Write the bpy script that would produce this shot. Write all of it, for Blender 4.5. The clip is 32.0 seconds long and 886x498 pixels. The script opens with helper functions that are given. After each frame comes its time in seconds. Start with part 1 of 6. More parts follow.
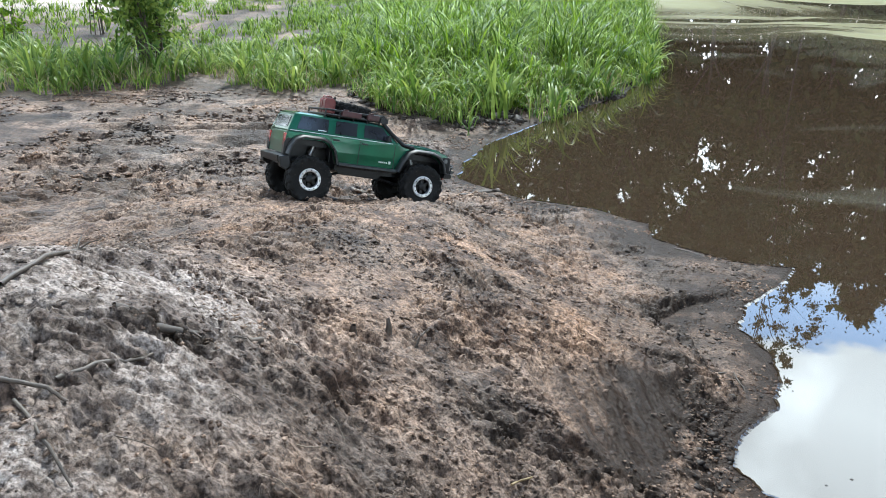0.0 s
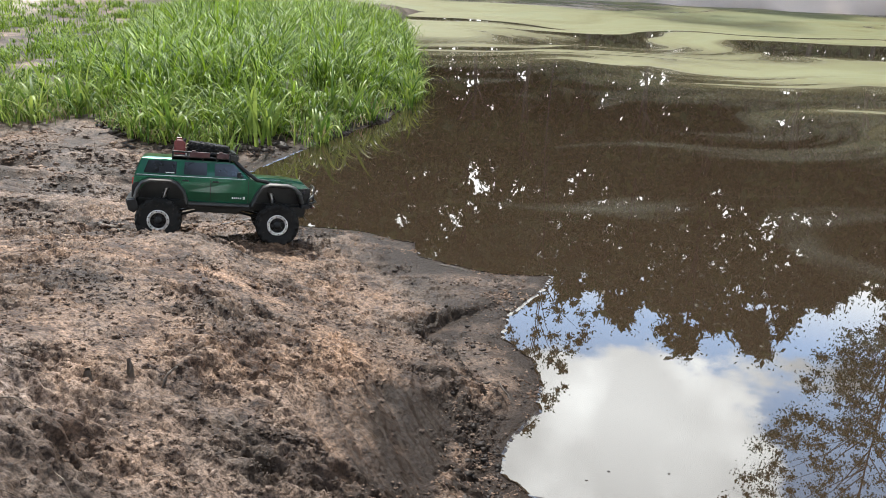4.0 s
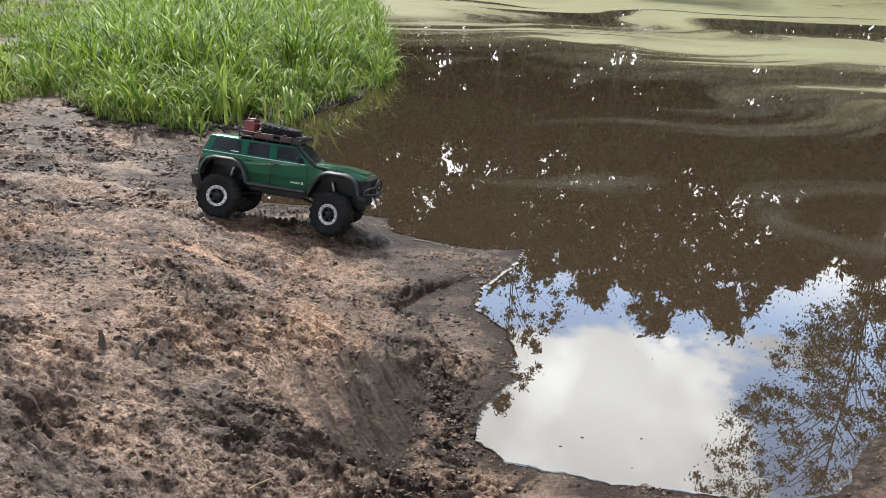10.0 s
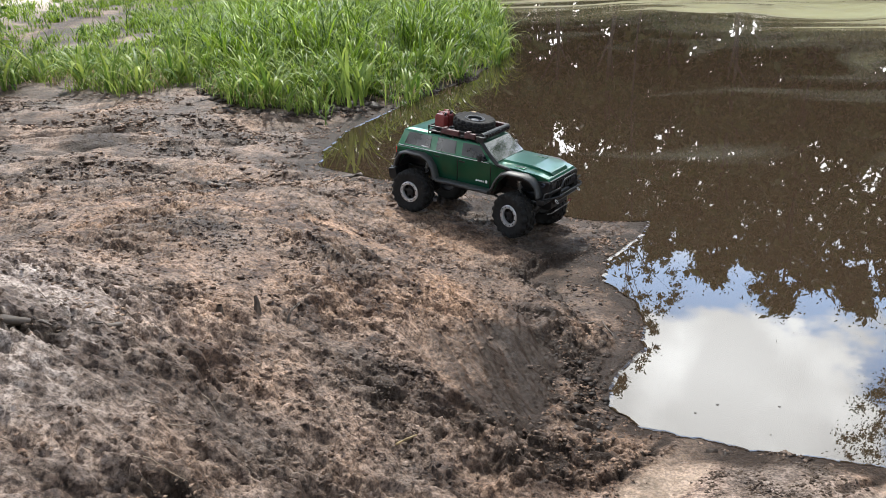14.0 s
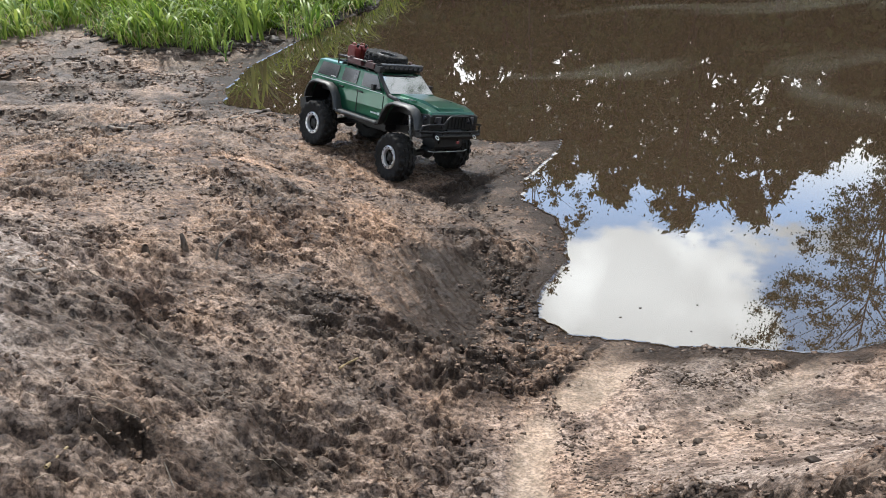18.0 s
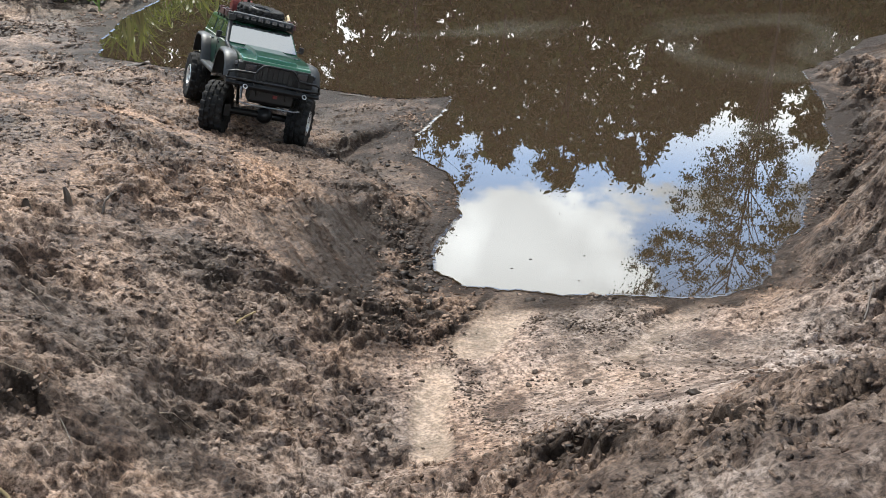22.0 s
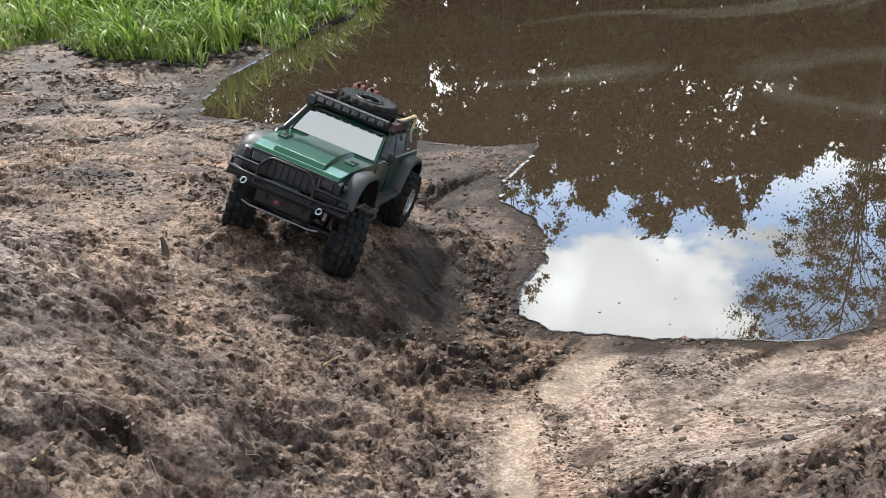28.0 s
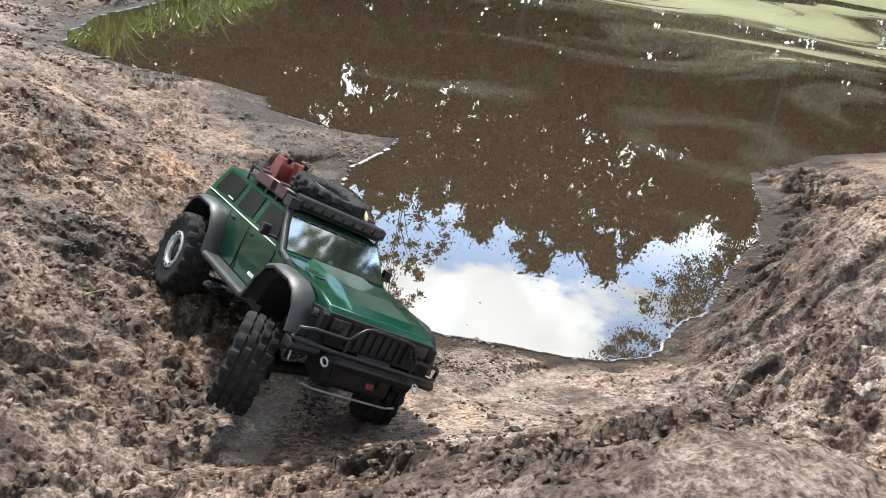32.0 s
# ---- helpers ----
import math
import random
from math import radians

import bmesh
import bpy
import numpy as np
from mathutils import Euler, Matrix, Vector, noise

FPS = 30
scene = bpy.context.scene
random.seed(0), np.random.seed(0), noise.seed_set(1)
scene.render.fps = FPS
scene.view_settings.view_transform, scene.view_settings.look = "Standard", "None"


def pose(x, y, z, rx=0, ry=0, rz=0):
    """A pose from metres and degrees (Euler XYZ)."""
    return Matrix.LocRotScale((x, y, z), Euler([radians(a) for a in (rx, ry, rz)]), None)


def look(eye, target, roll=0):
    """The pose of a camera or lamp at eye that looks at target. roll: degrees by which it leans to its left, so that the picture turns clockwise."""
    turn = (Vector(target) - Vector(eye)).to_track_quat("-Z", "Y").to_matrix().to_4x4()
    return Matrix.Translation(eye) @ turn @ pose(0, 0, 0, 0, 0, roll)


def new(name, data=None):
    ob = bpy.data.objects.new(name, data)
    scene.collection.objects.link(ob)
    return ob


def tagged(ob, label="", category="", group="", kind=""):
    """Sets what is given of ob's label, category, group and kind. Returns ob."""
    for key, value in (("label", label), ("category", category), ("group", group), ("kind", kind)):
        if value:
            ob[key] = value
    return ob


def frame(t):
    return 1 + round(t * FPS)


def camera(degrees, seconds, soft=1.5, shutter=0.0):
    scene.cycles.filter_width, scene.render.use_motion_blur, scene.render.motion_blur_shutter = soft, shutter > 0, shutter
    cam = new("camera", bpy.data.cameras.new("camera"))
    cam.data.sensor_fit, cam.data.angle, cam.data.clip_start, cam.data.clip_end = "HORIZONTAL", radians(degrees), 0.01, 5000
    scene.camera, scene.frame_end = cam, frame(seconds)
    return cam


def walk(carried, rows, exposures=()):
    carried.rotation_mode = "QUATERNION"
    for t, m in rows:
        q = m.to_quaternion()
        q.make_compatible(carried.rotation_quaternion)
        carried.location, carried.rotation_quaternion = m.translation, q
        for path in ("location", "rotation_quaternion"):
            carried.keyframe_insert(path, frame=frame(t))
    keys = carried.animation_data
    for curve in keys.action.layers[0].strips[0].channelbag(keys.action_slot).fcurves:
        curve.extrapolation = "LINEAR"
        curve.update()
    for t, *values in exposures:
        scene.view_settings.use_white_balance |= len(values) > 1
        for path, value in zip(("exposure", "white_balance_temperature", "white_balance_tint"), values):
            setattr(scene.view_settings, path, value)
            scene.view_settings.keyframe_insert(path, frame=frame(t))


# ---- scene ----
cam = camera(54.92, 32.0, 0.8)
# seconds, x, y, z, yaw, pitch, roll of a hand-held camera crouched on the bank
PATH = [
    (0, 0.0750, -0.0033, 0.9777, 4.27, -21.38, 0.56),
    (0.5, 0.0894, 0.0049, 0.9707, 1.13, -20.94, 1.24),
    (1, 0.1095, 0.0182, 0.9633, -1.43, -20.29, 1.59),
    (1.5, 0.1164, 0.0249, 0.9588, -3.82, -19.66, 0.99),
    (2, 0.1213, 0.0268, 0.9593, -6.33, -19.16, 0.97),
    (2.5, 0.1386, 0.0281, 0.9540, -8.49, -18.90, 1.64),
    (3, 0.1393, 0.0310, 0.9523, -9.94, -18.74, 2.00),
    (3.5, 0.1345, 0.0300, 0.9509, -10.56, -18.83, 1.99),
    (4, 0.1333, 0.0330, 0.9487, -11.04, -19.10, 2.08),
    (4.5, 0.1346, 0.0346, 0.9445, -11.61, -19.44, 1.90),
    (6.5, 0.1286, 0.0313, 0.9418, -12.45, -19.36, 0.76),
    (7, 0.1268, 0.0313, 0.9413, -12.38, -19.49, 0.72),
    (7.5, 0.1230, 0.0293, 0.9394, -12.21, -19.64, 0.54),
    (8, 0.1217, 0.0266, 0.9397, -12.51, -19.76, 0.48),
    (8.5, 0.1269, 0.0278, 0.9354, -13.16, -19.81, 0.61),
    (9, 0.1286, 0.0289, 0.9322, -13.54, -19.87, 0.89),
    (9.5, 0.1314, 0.0260, 0.9319, -13.35, -20.00, 1.32),
    (10, 0.1331, 0.0224, 0.9277, -12.96, -20.25, 2.13),
    (10.5, 0.1376, 0.0187, 0.9271, -12.47, -20.95, 2.98),
    (11, 0.1363, 0.0150, 0.9235, -12.17, -21.62, 3.27),
    (11.5, 0.1311, 0.0151, 0.9211, -12.08, -22.00, 2.93),
    (12, 0.1274, 0.0120, 0.9237, -12.19, -22.02, 2.44),
    (12.5, 0.1240, 0.0084, 0.9251, -11.67, -22.27, 2.33),
    (13, 0.1240, -0.0041, 0.9227, -9.44, -22.13, 1.39),
    (13.5, 0.1000, -0.0063, 0.9195, -6.19, -21.49, 0.04),
    (14, 0.0855, -0.0158, 0.9168, -4.97, -21.49, -1.46),
    (14.5, 0.0709, -0.0204, 0.9130, -7.29, -23.21, -2.06),
    (15, 0.0530, -0.0222, 0.9050, -11.90, -25.60, -1.93),
    (15.5, 0.0478, -0.0246, 0.9034, -14.79, -27.30, -1.62),
    (17.5, 0.0445, -0.0237, 0.9005, -15.88, -27.79, -1.56),
    (18, 0.0480, -0.0276, 0.9012, -11.47, -26.06, -2.78),
    (18.5, 0.0517, -0.0201, 0.9023, -7.71, -24.16, -3.89),
    (19, 0.0455, -0.0213, 0.9023, -9.25, -23.92, -3.53),
    (19.5, 0.0438, -0.0270, 0.9005, -15.11, -25.74, -1.19),
    (20, 0.0378, -0.0260, 0.8995, -18.20, -27.04, 0.15),
    (20.5, 0.0374, -0.0268, 0.8953, -18.94, -27.89, 0.37),
    (21, 0.0320, -0.0327, 0.8933, -19.34, -28.58, 0.42),
    (21.5, 0.0305, -0.0359, 0.8920, -19.59, -28.89, 0.44),
    (22, 0.0248, -0.0413, 0.8948, -20.05, -28.82, 0.60),
    (22.5, 0.0272, -0.0408, 0.8968, -20.64, -28.48, 0.91),
    (23, 0.0292, -0.0396, 0.8960, -21.14, -28.39, 1.24),
    (23.5, 0.0282, -0.0423, 0.8949, -21.38, -28.64, 1.35),
    (24, 0.0263, -0.0451, 0.8953, -20.35, -28.35, 0.38),
    (24.5, 0.0257, -0.0404, 0.8987, -18.95, -27.30, -0.81),
    (26.5, 0.0338, -0.0375, 0.8924, -18.69, -27.07, -1.88),
    (27, 0.0289, -0.0403, 0.8913, -17.49, -27.11, -3.00),
    (27.5, 0.0275, -0.0430, 0.8908, -15.88, -26.68, -3.53),
    (28, 0.0423, -0.0509, 0.8860, -12.99, -25.36, -3.41),
    (28.5, 0.0555, -0.0525, 0.8830, -10.44, -24.13, -2.59),
    (29, 0.0773, -0.0644, 0.8740, -8.78, -24.25, -0.62),
    (29.5, 0.1123, -0.0808, 0.8590, -7.88, -24.91, 1.86),
    (30, 0.1222, -0.0869, 0.8559, -7.53, -24.95, 3.54),
    (30.5, 0.1362, -0.0971, 0.8404, -8.67, -24.16, 5.49),
    (31, 0.1425, -0.0972, 0.8355, -15.89, -23.06, 8.73),
    (31.5, 0.1636, -0.1017, 0.8344, -20.41, -23.21, 10.39),
    (32, 0.1838, -0.1017, 0.8251, -21.33, -24.07, 10.44),
]
walk(cam, [(t, pose(x, y, z, 90 + pitch, 0, yaw) @ pose(0, 0, 0, 0, 0, roll)) for t, x, y, z, yaw, pitch, roll in PATH],
     [(0, 0.58, 5350, 2), (1, 0.42, 5750, 5), (2.0, 0.44, 5850, 5), (4.5, 0.42, 5950, 8), (10, 0.42, 5950, 9), (17, 0.42, 5900, 8), (20, 0.46, 5850, 7), (24, 0.48, 5850, 6), (28.5, 0.52, 5850, 6), (30, 0.58, 5900, 7), (31, 0.76, 5900, 6), (32, 0.8, 5900, 6)])
# PATHEND

# ---- world, sun, exposure ----
SUN_ELEV, SUN_AZ = 52.0, -2.0   # degrees; azimuth from +y towards +x
world = bpy.data.worlds.new("sky")
scene.world = world
world.use_nodes = True
wn, wl = world.node_tree.nodes, world.node_tree.links
wn.clear()
w_out = wn.new("ShaderNodeOutputWorld")
w_bg = wn.new("ShaderNodeBackground")
w_bg.inputs["Strength"].default_value = 0.12
sky = wn.new("ShaderNodeTexSky")
sky.sky_type, sky.sun_disc = "NISHITA", False
sky.sun_elevation, sky.sun_rotation = radians(SUN_ELEV), radians(SUN_AZ)
w_co = wn.new("ShaderNodeTexCoord")
# clouds: broken cumulus all round, with one bright bank beyond the pond
w_map = wn.new("ShaderNodeMapping")
w_map.inputs["Scale"].default_value = (1.6, 1.6, 3.2)
w_map.inputs["Location"].default_value = (0.35, 0.1, 0.0)
w_noise = wn.new("ShaderNodeTexNoise")
w_noise.inputs["Scale"].default_value = 2.2
w_noise.inputs["Detail"].default_value = 7.0
w_noise.inputs["Roughness"].default_value = 0.62
wl.new(w_co.outputs["Generated"], w_map.inputs["Vector"])
wl.new(w_map.outputs["Vector"], w_noise.inputs["Vector"])
w_dot = wn.new("ShaderNodeVectorMath")
w_dot.operation = "DISTANCE"
c_az, c_el = radians(25.0), radians(34.5)
w_dot.inputs[1].default_value = (math.sin(c_az) * math.cos(c_el), math.cos(c_az) * math.cos(c_el), math.sin(c_el))
wl.new(w_co.outputs["Generated"], w_dot.inputs[0])
w_bank = wn.new("ShaderNodeMapRange")
w_bank.inputs["From Min"].default_value, w_bank.inputs["From Max"].default_value = 0.06, 0.2
w_bank.inputs["To Min"].default_value, w_bank.inputs["To Max"].default_value = 0.25, -0.06
wl.new(w_dot.outputs["Value"], w_bank.inputs["Value"])
w_add = wn.new("ShaderNodeMath")
w_add.operation = "ADD"
wl.new(w_noise.outputs["Fac"], w_add.inputs[0])
wl.new(w_bank.outputs["Result"], w_add.inputs[1])
w_ramp = wn.new("ShaderNodeMapRange")
w_ramp.interpolation_type = "SMOOTHSTEP"
w_ramp.inputs["From Min"].default_value, w_ramp.inputs["From Max"].default_value = 0.45, 0.54
# cloudier overhead
w_high = wn.new("ShaderNodeMapRange")
w_high.inputs["From Min"].default_value, w_high.inputs["From Max"].default_value = 0.66, 0.9
w_high.inputs["To Min"].default_value, w_high.inputs["To Max"].default_value = 0.0, 0.14
w_zen = wn.new("ShaderNodeSeparateXYZ")
wl.new(w_co.outputs["Generated"], w_zen.inputs["Vector"])
wl.new(w_zen.outputs["Z"], w_high.inputs["Value"])
w_sum = wn.new("ShaderNodeMath")
w_sum.operation = "ADD"
wl.new(w_add.outputs["Value"], w_sum.inputs[0])
wl.new(w_high.outputs["Result"], w_sum.inputs[1])
wl.new(w_sum.outputs["Value"], w_ramp.inputs["Value"])
w_mix = wn.new("ShaderNodeMix")
w_mix.data_type = "RGBA"
w_tone = wn.new("ShaderNodeMix")
w_tone.data_type = "RGBA"
w_tone.inputs["A"].default_value, w_tone.inputs["B"].default_value = (7, 6.9, 6.6, 1), (70, 67.5, 62, 1)
w_near = wn.new("ShaderNodeMapRange")
w_near.inputs["From Min"].default_value, w_near.inputs["From Max"].default_value = 0.3, 0.1
wl.new(w_dot.outputs["Value"], w_near.inputs["Value"])
# the bank's own shading: grey hollows and bright heads
w_lump = wn.new("ShaderNodeTexNoise")
w_lump.inputs["Scale"].default_value, w_lump.inputs["Detail"].default_value = 6.5, 6.0
wl.new(w_co.outputs["Generated"], w_lump.inputs["Vector"])
w_shade = wn.new("ShaderNodeMapRange")
w_shade.inputs["From Min"].default_value, w_shade.inputs["From Max"].default_value = 0.4, 0.56
w_shade.inputs["To Min"].default_value, w_shade.inputs["To Max"].default_value = 0.62, 1.0
wl.new(w_lump.outputs["Fac"], w_shade.inputs["Value"])
w_mul = wn.new("ShaderNodeMath")
w_mul.operation = "MULTIPLY"
# its sunlit head
w_hd = wn.new("ShaderNodeVectorMath")
w_hd.operation = "DISTANCE"
h_az, h_el = radians(27.5), radians(29.5)
w_hd.inputs[1].default_value = (math.sin(h_az) * math.cos(h_el), math.cos(h_az) * math.cos(h_el), math.sin(h_el))
wl.new(w_co.outputs["Generated"], w_hd.inputs[0])
w_head = wn.new("ShaderNodeMapRange")
w_head.inputs["From Min"].default_value, w_head.inputs["From Max"].default_value = 0.07, 0.17
w_head.inputs["To Min"].default_value, w_head.inputs["To Max"].default_value = 1.0, 0.8
wl.new(w_hd.outputs["Value"], w_head.inputs["Value"])
w_lit = wn.new("ShaderNodeMath")
w_lit.operation = "MULTIPLY"
wl.new(w_head.outputs["Result"], w_lit.inputs[0])
wl.new(w_shade.outputs["Result"], w_lit.inputs[1])
wl.new(w_near.outputs["Result"], w_mul.inputs[0])
wl.new(w_lit.outputs["Value"], w_mul.inputs[1])
wl.new(w_mul.outputs["Value"], w_tone.inputs["Factor"])
wl.new(w_tone.outputs["Result"], w_mix.inputs["B"])
# pale haze low over the trees
w_sep = wn.new("ShaderNodeSeparateXYZ")
wl.new(w_co.outputs["Generated"], w_sep.inputs["Vector"])
w_haze = wn.new("ShaderNodeMapRange")
w_haze.inputs["From Min"].default_value, w_haze.inputs["From Max"].default_value = 0.385, 0.315
wl.new(w_sep.outputs["Z"], w_haze.inputs["Value"])
wl.new(w_ramp.outputs["Result"], w_mix.inputs["Factor"])
# thin bright summer haze over the blue
w_veil = wn.new("ShaderNodeMix")
w_veil.data_type = "RGBA"
w_low = wn.new("ShaderNodeMapRange")
w_low.inputs["From Min"].default_value, w_low.inputs["From Max"].default_value = 0.4, 0.75
w_low.inputs["To Min"].default_value, w_low.inputs["To Max"].default_value = 0.6, 0.04
wl.new(w_co.outputs["Generated"], (w_vsep := wn.new("ShaderNodeSeparateXYZ")).inputs["Vector"])
wl.new(w_vsep.outputs["Z"], w_low.inputs["Value"])
wl.new(w_low.outputs["Result"], w_veil.inputs["Factor"])
w_veil.inputs["B"].default_value = (23, 30, 41, 1)
wl.new(sky.outputs["Color"], w_veil.inputs["A"])
wl.new(w_veil.outputs["Result"], w_mix.inputs["A"])
w_glow = wn.new("ShaderNodeMix")
w_glow.data_type = "RGBA"
w_glow.inputs["B"].default_value = (30, 29, 27, 1)
wl.new(w_haze.outputs["Result"], w_glow.inputs["Factor"])
wl.new(w_mix.outputs["Result"], w_glow.inputs["A"])
wl.new(w_glow.outputs["Result"], w_bg.inputs["Color"])
wl.new(w_bg.outputs["Background"], w_out.inputs["Surface"])

sun = new("sun", bpy.data.lights.new("sun", "SUN"))
sun.data.energy, sun.data.angle, sun.data.color = 5.0, radians(3.0), (1.0, 0.9, 0.76)
_az, _el = radians(SUN_AZ), radians(SUN_ELEV)
sun.matrix_world = look((math.sin(_az) * math.cos(_el) * 30, math.cos(_az) * math.cos(_el) * 30, math.sin(_el) * 30), (0, 0, 0))

# ---- materials ----
def mat(name, base=(0.5, 0.5, 0.5), rough=0.6, metal=0.0, spec=0.5, coat=0.0):
    m = bpy.data.materials.new(name)
    m.use_nodes = True
    b = m.node_tree.nodes["Principled BSDF"]
    b.inputs["Base Color"].default_value = (*base, 1)
    b.inputs["Roughness"].default_value = rough
    b.inputs["Metallic"].default_value = metal
    b.inputs["Specular IOR Level"].default_value = spec
    b.inputs["Coat Weight"].default_value = coat
    b.inputs["Coat Roughness"].default_value = 0.06
    return m


def node(m, kind, **values):
    n = m.node_tree.nodes.new(kind)
    for key, v in values.items():
        n.inputs[key.replace("_", " ")].default_value = v
    return n


def wire(m, a, out, b, inp):
    m.node_tree.links.new(a.outputs[out], b.inputs[inp])


def ramp(m, stops):
    r = m.node_tree.nodes.new("ShaderNodeValToRGB")
    e = r.color_ramp.elements
    while len(e) < len(stops):
        e.new(0.5)
    for k, (p, c) in zip(e, stops):
        k.position, k.color = p, (*c, 1)
    return r


def worn(name, c1, c2, scale, rough=0.6, metal=0.0, bump=0.1, spec=0.5, coat=0.0, dust=None, dust_low=0.55):
    """A material with two-scale colour variation, a little relief and dusty patches."""
    m = mat(name, c1, rough, metal, spec, coat)
    b = m.node_tree.nodes["Principled BSDF"]
    co = node(m, "ShaderNodeTexCoord")
    n1 = node(m, "ShaderNodeTexNoise", Scale=scale, Detail=6.0, Roughness=0.65)
    n2 = node(m, "ShaderNodeTexNoise", Scale=scale * 7, Detail=4.0, Roughness=0.6)
    wire(m, co, "Object", n1, "Vector")
    wire(m, co, "Object", n2, "Vector")
    r = ramp(m, [(0.35, c1), (0.65, c2)])
    wire(m, n1, "Fac", r, "Fac")
    last, out = r, "Color"
    if dust:
        r2 = ramp(m, [(dust_low, (0, 0, 0)), (dust_low + 0.18, (1, 1, 1))])
        wire(m, n2, "Fac", r2, "Fac")
        mx = m.node_tree.nodes.new("ShaderNodeMix")
        mx.data_type = "RGBA"
        mx.inputs["B"].default_value = (*dust, 1)
        wire(m, r2, "Color", mx, "Factor")
        wire(m, last, out, mx, "A")
        last, out = mx, "Result"
    wire(m, last, out, b, "Base Color")
    bp = node(m, "ShaderNodeBump", Strength=bump, Distance=0.002)
    wire(m, n2, "Fac", bp, "Height")
    wire(m, bp, "Normal", b, "Normal")
    return m


# mud: damp brown-grey clay, paler on the lumps, dark and slick near the water
mud = mat("mud", (0.2, 0.15, 0.11), 0.6, spec=0.5)
_b = mud.node_tree.nodes["Principled BSDF"]
_co = node(mud, "ShaderNodeTexCoord")
_n1 = node(mud, "ShaderNodeTexNoise", Scale=3.2, Detail=7.0, Roughness=0.65)
_n2 = node(mud, "ShaderNodeTexNoise", Scale=68.0, Detail=8.0, Roughness=0.7)
_n3 = node(mud, "ShaderNodeTexNoise", Scale=190.0, Detail=5.0, Roughness=0.7)
_n5 = node(mud, "ShaderNodeTexNoise", Scale=11.0, Detail=4.0, Roughness=0.6)
_n4 = node(mud, "ShaderNodeTexVoronoi", Scale=120.0, Randomness=1.0)
for _n in (_n1, _n2, _n3, _n4, _n5):
    wire(mud, _co, "Object", _n, "Vector")
_r1 = ramp(mud, [(0.36, (0.13, 0.1, 0.08)), (0.5, (0.215, 0.152, 0.113)), (0.66, (0.32, 0.212, 0.142))])
# fine tones follow the bumps' noise: darker in its hollows, paler on its lumps
_r2 = ramp(mud, [(0.38, (0.26, 0.215, 0.19)), (0.46, (0.66, 0.61, 0.57)), (0.54, (1.0, 0.99, 0.98)), (0.66, (1.25, 1.24, 1.22))])
_r3 = ramp(mud, [(0.4, (0.22, 0.19, 0.175)), (0.49, (0.86, 0.85, 0.84)), (0.62, (1.45, 1.45, 1.44))])
wire(mud, _n1, "Fac", _r1, "Fac")
wire(mud, _n2, "Fac", _r2, "Fac")
wire(mud, _n3, "Fac", _r3, "Fac")


def blend(m, kind, fac, a, b):
    x = m.node_tree.nodes.new("ShaderNodeMix")
    x.data_type, x.blend_type = "RGBA", kind
    for q, inp in ((fac, "Factor"), (a, "A"), (b, "B")):
        if isinstance(q, (int, float)):
            x.inputs[inp].default_value = q
        elif isinstance(q, tuple) and isinstance(q[0], (int, float)):
            x.inputs[inp].default_value = (*q, 1)
        else:
            wire(m, q[0], q[1], x, inp)
    return x, "Result"


def attribute(m, name):
    at = node(m, "ShaderNodeAttribute")
    at.attribute_name = name
    return at, "Fac"


_wet, _pale, _sand = attribute(mud, "wet"), attribute(mud, "pale"), attribute(mud, "sand")
# the dry tone also carries sheen painted onto the left foreground
_dry_sheen, _warm = attribute(mud, "dry"), attribute(mud, "warm")
_c = blend(mud, "MIX", _dry_sheen, (_r1, "Color"), (0.43, 0.37, 0.335))
_c = blend(mud, "MULTIPLY", _warm, _c, (1.0, 0.945, 0.88))
_c = blend(mud, "MULTIPLY", 1.0, _c, (_r2, "Color"))
_r5 = ramp(mud, [(0.39, (0.38, 0.335, 0.31)), (0.5, (1.0, 1.0, 1.0)), (0.66, (1.24, 1.23, 1.22))])
wire(mud, _n5, "Fac", _r5, "Fac")
_c = blend(mud, "MULTIPLY", 1.0, _c, (_r5, "Color"))
_c = blend(mud, "MULTIPLY", 0.8, _c, (_r3, "Color"))
_c = blend(mud, "MIX", _pale, _c, blend(mud, "MULTIPLY", 0.35, (0.47, 0.37, 0.275), (_r3, "Color")))
_c = blend(mud, "MIX", _wet, _c, blend(mud, "MULTIPLY", 0.7, (0.032, 0.022, 0.016), (_r3, "Color")))
_c = blend(mud, "MIX", _sand, _c, (0.6, 0.5, 0.44))
wire(mud, *_c, _b, "Base Color")
_rr = node(mud, "ShaderNodeMapRange", To_Min=0.56, To_Max=0.42)
wire(mud, *_wet, _rr, "Value")
wire(mud, _rr, "Result", _b, "Roughness")
_rs = node(mud, "ShaderNodeMapRange", To_Min=0.25, To_Max=0.1)
wire(mud, *_wet, _rs, "Value")
wire(mud, _rs, "Result", _b, "Specular IOR Level")
_h = node(mud, "ShaderNodeBump", Strength=0.8, Distance=0.007)
_h2 = node(mud, "ShaderNodeBump", Strength=0.7, Distance=0.003)
_h3 = node(mud, "ShaderNodeBump", Strength=0.4, Distance=0.004)
wire(mud, _n2, "Fac", _h, "Height")
wire(mud, _n3, "Fac", _h2, "Height")
wire(mud, _n4, "Distance", _h3, "Height")
wire(mud, _h, "Normal", _h2, "Normal")
wire(mud, _h2, "Normal", _h3, "Normal")
wire(mud, _h3, "Normal", _b, "Normal")

